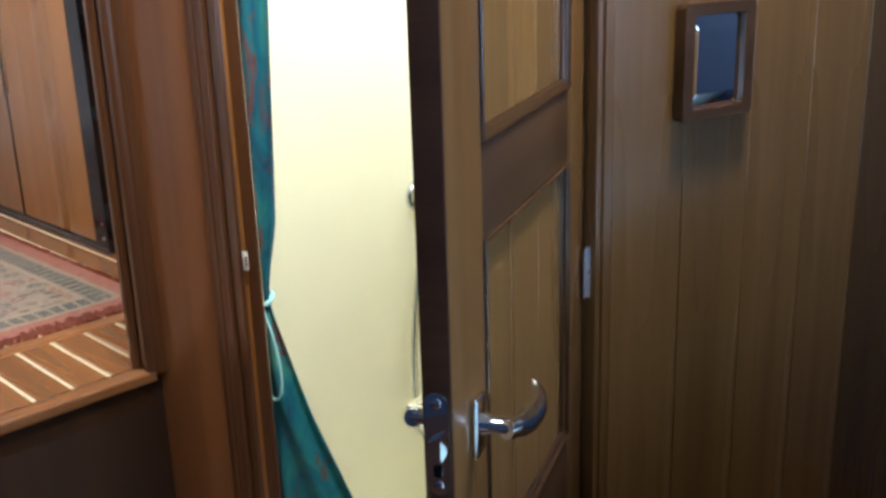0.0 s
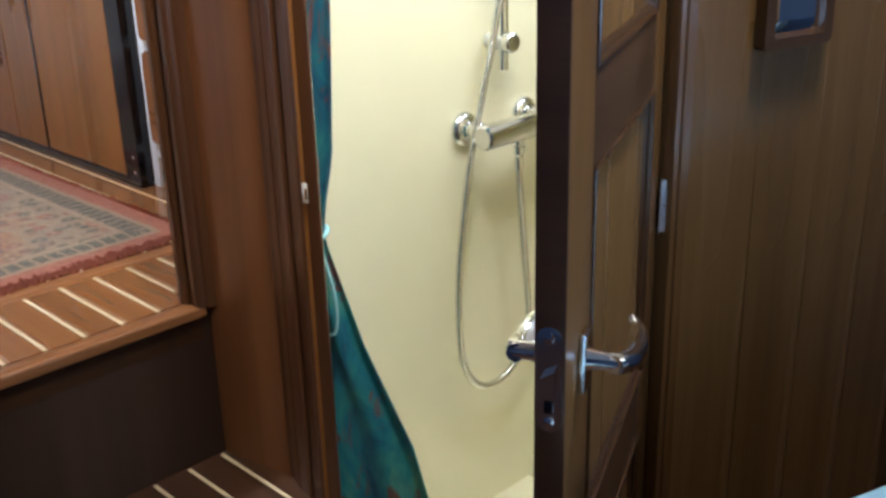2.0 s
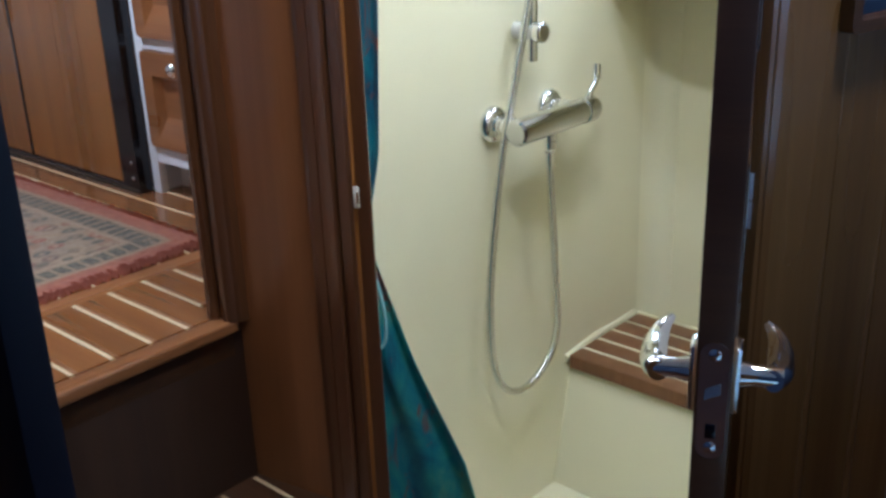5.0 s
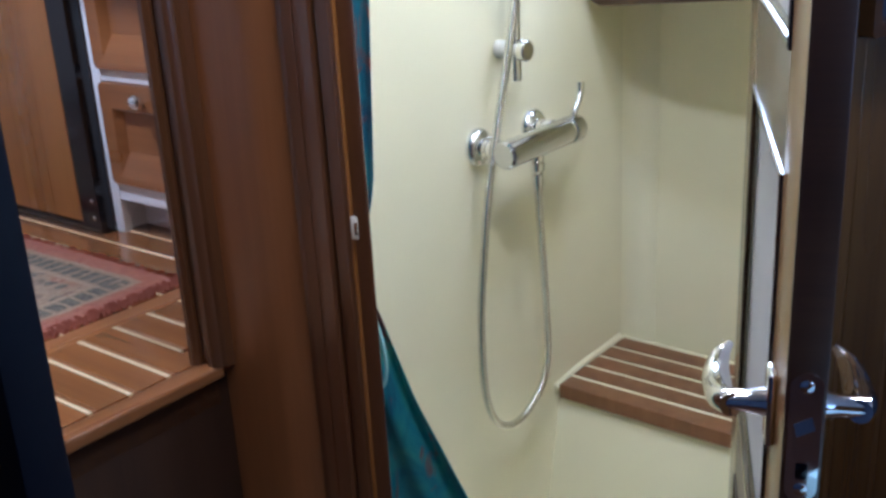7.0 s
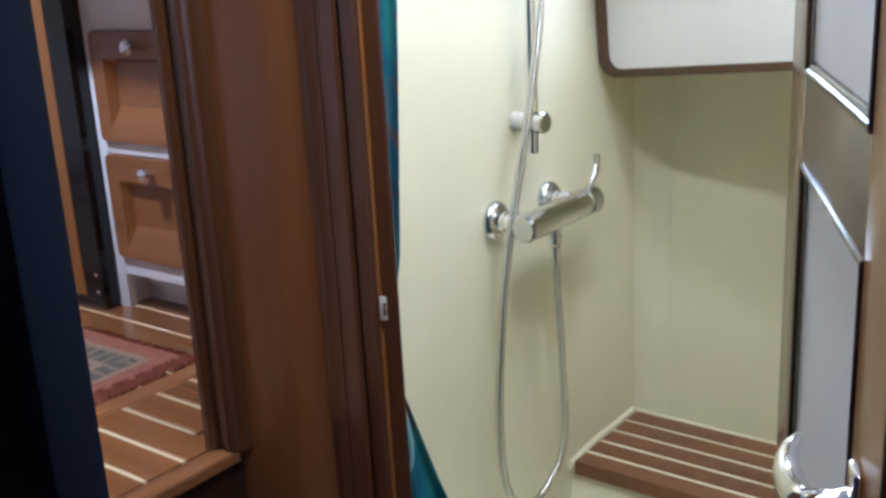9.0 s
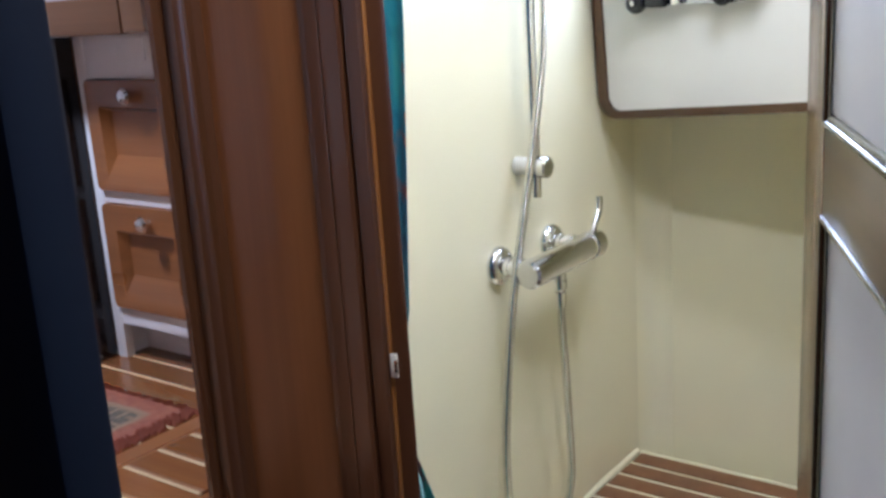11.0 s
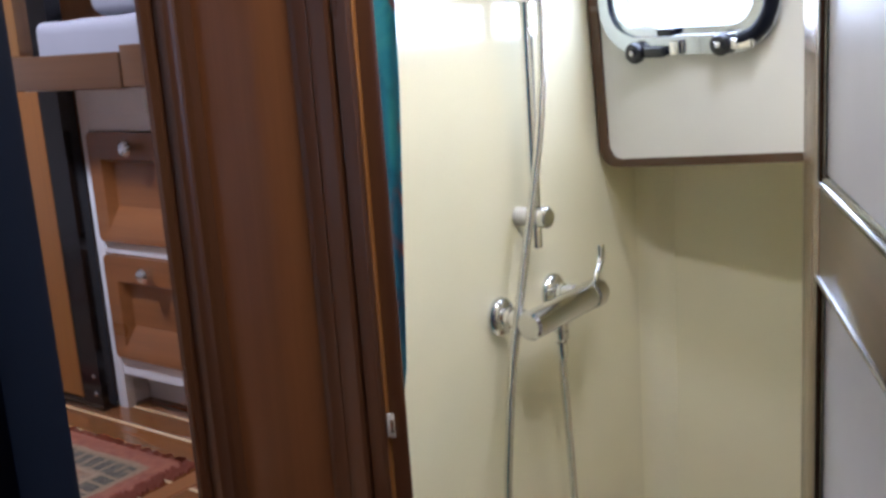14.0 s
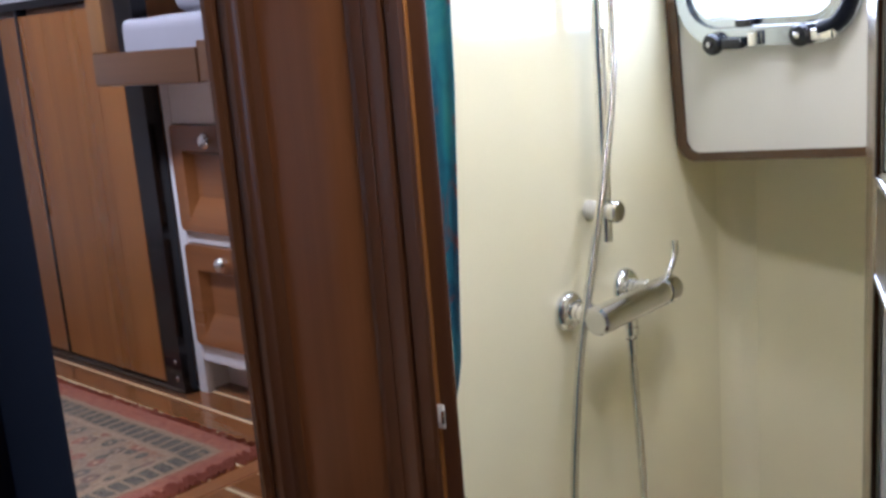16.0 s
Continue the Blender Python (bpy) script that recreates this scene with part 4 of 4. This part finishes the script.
for lo, hi in ((0.838, 0.872), (1.074, 1.097), (1.299, 1.372)):
    part("rail", box(-2.0978, -1.8882, YF + 0.0006, YF + 0.0196, lo, hi, 0.002), WHITE, drawers)
part("side_panel", box(-2.126, -2.116, YF + 0.0205, 0.58, CABIN_Z, 1.372), WHITE, drawers)
part("side_panel", box(-1.862, -1.850, YF + 0.0205, 0.58, CABIN_Z, 1.372), WHITE, drawers)
part("back_panel", box(-2.1158, -1.8622, YF + 0.065, YF + 0.075, CABIN_Z, 0.838), WHITE, drawers, "white back of the open recess")
for lo, hi in ((0.8745, 1.0725), (1.0985, 1.2975)):
    dr = part("drawer", ring(rounded(-2.112, -1.884, lo, hi, 0.012, 4), rounded(-2.064, -1.932, lo + 0.066, hi - 0.056, 0.002, 4), 0.006, 0.024, 0, rounded(-2.078, -1.918, lo + 0.022, hi - 0.048, 0.003, 4)), HONEY_H, drawers, "teak drawer front with a sunk panel", m=Matrix(((1, 0, 0, 0.013), (0, 0, -1, YF + 0.016), (0, 1, 0, 0), (0, 0, 0, 1))))
    part("drawer_panel", box(-2.066, -1.930, lo + 0.064, hi - 0.054, 0.002, 0.0075), HONEY_H, dr)
    kb = part("knob", lathe([(0.006, 0), (0.006, 0.008), (0.0135, 0.013), (0.0145, 0.018), (0.011, 0.023), (0.004, 0.025)], 18), CHROME, dr, "chrome round knob", m=pose(-1.980, hi - 0.026, 0.024))
# thin plate added where the top rail carries a pale reflection
part("cover_plate", box(-1.995, -1.925, YF - 0.0035, YF + 0.0004, 1.330, 1.368, 0.0015), WHITE, drawers, "thin white plate standing for a pale reflection")
tagged(drawers, "white drawer unit with two teak drawer fronts", "drawer unit")

berth = empty("berth", CUPB)
part("platform", box(-2.16, -1.50, -0.045, 0.60, 1.376, 1.394), WHITE, berth)
part("lee_board", box(-2.172, -1.853, -0.069, -0.046, 1.378, 1.436, 0.004), WALNUT_H, berth, "teak board along the berth front")
part("end_block", box(-1.8525, -1.800, -0.066, -0.044, 1.380, 1.446, 0.003), WALNUT_H, berth, "dark timber end block")
part("post", box(-2.172, -2.122, -0.068, -0.040, 1.4365, 1.98, 0.004), WALNUT, berth)
mat_bm = box(-2.118, -1.50, -0.042, 0.59, 1.3945, 1.492, 0.022, 4)
bmesh.ops.subdivide_edges(mat_bm, edges=[e for e in mat_bm.edges if e.calc_length() > 0.2], cuts=10, use_grid_fill=True)
for v in mat_bm.verts:
    v.co += Vector((0, 1, 1)) * 0.006 * noise.noise(v.co * 9)
part("mattress", mat_bm, LINEN, berth, "pale grey linen mattress")
part("pillow", soften(box(-2.10, -1.72, 0.06, 0.34, 1.496, 1.58), 0.035, 4), LINEN, berth, "white pillow")
tagged(berth, "raised berth with teak lee board and pale mattress", "berth")

# ---------------------------------------------------------------- rug
rug = empty("rug", BOAT @ pose(0.232 - RUG[0] / 2, 0.272 + RUG[1] / 2, CABIN_Z + 0.0005, 0, 0, 1.2))
pile = box(-RUG[0] / 2, RUG[0] / 2, -RUG[1] / 2, RUG[1] / 2, 0, 0.008)
bmesh.ops.subdivide_edges(pile, edges=pile.edges[:], cuts=24, use_grid_fill=True)
for v in pile.verts:
    if v.co.z > 0.004:
        v.co.z += 0.0015 * noise.noise(v.co * 14)
    e_ = 0.0035 * noise.noise(v.co * 22 + Vector((3, 1, 0)))
    v.co.x += e_ if abs(abs(v.co.x) - RUG[0] / 2) < 0.002 else 0
    v.co.y += e_ if abs(abs(v.co.y) - RUG[1] / 2) < 0.002 else 0
part("carpet", pile, RUG_MAT, rug, "worn oriental pattern in rust, ivory and slate")
tuft = bmesh.new()
rng = random.Random(5)


def add_tuft(x, y, dx, dy):
    w, h = 0.0030, rng.uniform(0.007, 0.015)
    ln = rng.uniform(0.014, 0.026)
    sx, sy = rng.uniform(-0.35, 0.35), 0
    ux, uy = dx + dy * sx, dy + dx * sx
    px_, py_ = -dy * w, dx * w
    a = [tuft.verts.new((x + px_, y + py_, 0.001)), tuft.verts.new((x - px_, y - py_, 0.001)), tuft.verts.new((x, y, h))]
    b = [tuft.verts.new((x + ux * ln + px_, y + uy * ln + py_, 0.0)), tuft.verts.new((x + ux * ln - px_, y + uy * ln - py_, 0.0)), tuft.verts.new((x + ux * ln, y + uy * ln, h * 0.7))]
    for i in range(3):
        tuft.faces.new((a[i], a[(i + 1) % 3], b[(i + 1) % 3], b[i]))
    tuft.faces.new(a[::-1])
    tuft.faces.new(b)


n_t = int(RUG[0] / 0.0042)
for i in range(n_t):
    add_tuft(-RUG[0] / 2 + RUG[0] * (i + 0.5) / n_t, -RUG[1] / 2 + 0.006, 0, -1)
for i in range(n_t):
    add_tuft(RUG[0] / 2 - 0.008, -RUG[1] / 2 + RUG[1] * (i + 0.5) / n_t, 0.7, 0)
part("fringe", tuft, FRINGE, rug, "rusty red wool fringe")
rug.children[-1]["kind"] = "stuff"
tagged(rug, "worn oriental rug with rusty red fringe on the cabin sole", "rug")

# ---------------------------------------------------------------- ceiling lamps


def ceiling_lamp(x, y, z, r):
    lamp = empty("ceiling_lamp", pose(x, y, z))
    part("bezel", ring([(r * 1.25 * math.cos(a), r * 1.25 * math.sin(a)) for a in (math.pi * k / 16 for k in range(32))], [(r * math.cos(a), r * math.sin(a)) for a in (math.pi * k / 16 for k in range(32))], -0.012, 0.0, 0.002), CHROME, lamp)
    part("lens", lathe([(r * 0.98, 0), (r * 0.98, -0.004), (r * 0.7, -0.008), (0.01, -0.010)], 28), LAMP_GLASS, lamp, "glowing frosted lens")
    return tagged(lamp, "unseen round chrome ceiling lamp with lit frosted lens", "ceiling lamp", group="ceiling lamps")


ceiling_lamp(1.06, 1.16, 1.94, 0.055)
ceiling_lamp(0.16, 2.15, TOP, 0.09)
ceiling_lamp(0.515, 0.855, TOP, 0.055)
# unseen fixtures added to go with the two passage fill lights
ceiling_lamp(1.02, 0.70, TOP, 0.06)
ceiling_lamp(0.02, 0.45, TOP, 0.06)

# ---------------------------------------------------------------- sole planks, last
PITCH, STRIP = 0.0632, 0.0065
made = {}


def laid(name, key, builder, mat, parent, m):
    if key not in made:
        ob = part(name, builder(), mat, parent)
        made[key] = ob.data
    else:
        ob = new(name, made[key])
        ob.parent = parent
    ob.matrix_basis = m
    return ob


for i in range(-20, 12):
    x = PITCH * i
    for key, y0, y1 in (("a", 0.0, 0.218), ("c", 0.052, 0.218), ("b", 0.262, 2.19)):
        if key == "a" and x > 0.05 or key == "c" and x < 0.05 or x < -1.4:
            continue
        laid("plank", "p" + key, lambda: box(STRIP / 2 + 0.0003, PITCH - STRIP / 2 - 0.0003, y0, y1, CABIN_Z - 0.004, CABIN_Z, 0.0006, 1), SOLE, cabin_floor, pose(x, 0, 0))
        laid("holly_strip", "s" + key, lambda: box(-STRIP / 2, STRIP / 2, y0, y1, CABIN_Z - 0.004, CABIN_Z + 0.0002), HOLLY, cabin_floor, pose(x, 0, 0))
part("border", box(-1.4, 0.74, 0.2183, 0.2617, CABIN_Z - 0.004, CABIN_Z + 0.0002, 0.0006, 1), SOLE_X, cabin_floor)
for i in range(-18, 2):
    laid("holly_strip", "tr", lambda: box(-STRIP / 2, STRIP / 2, -0.335, -0.036, TREAD_Z - 0.002, TREAD_Z + 0.0012), HOLLY, tread, pose(-0.002 + 0.065 * i, 0, 0))
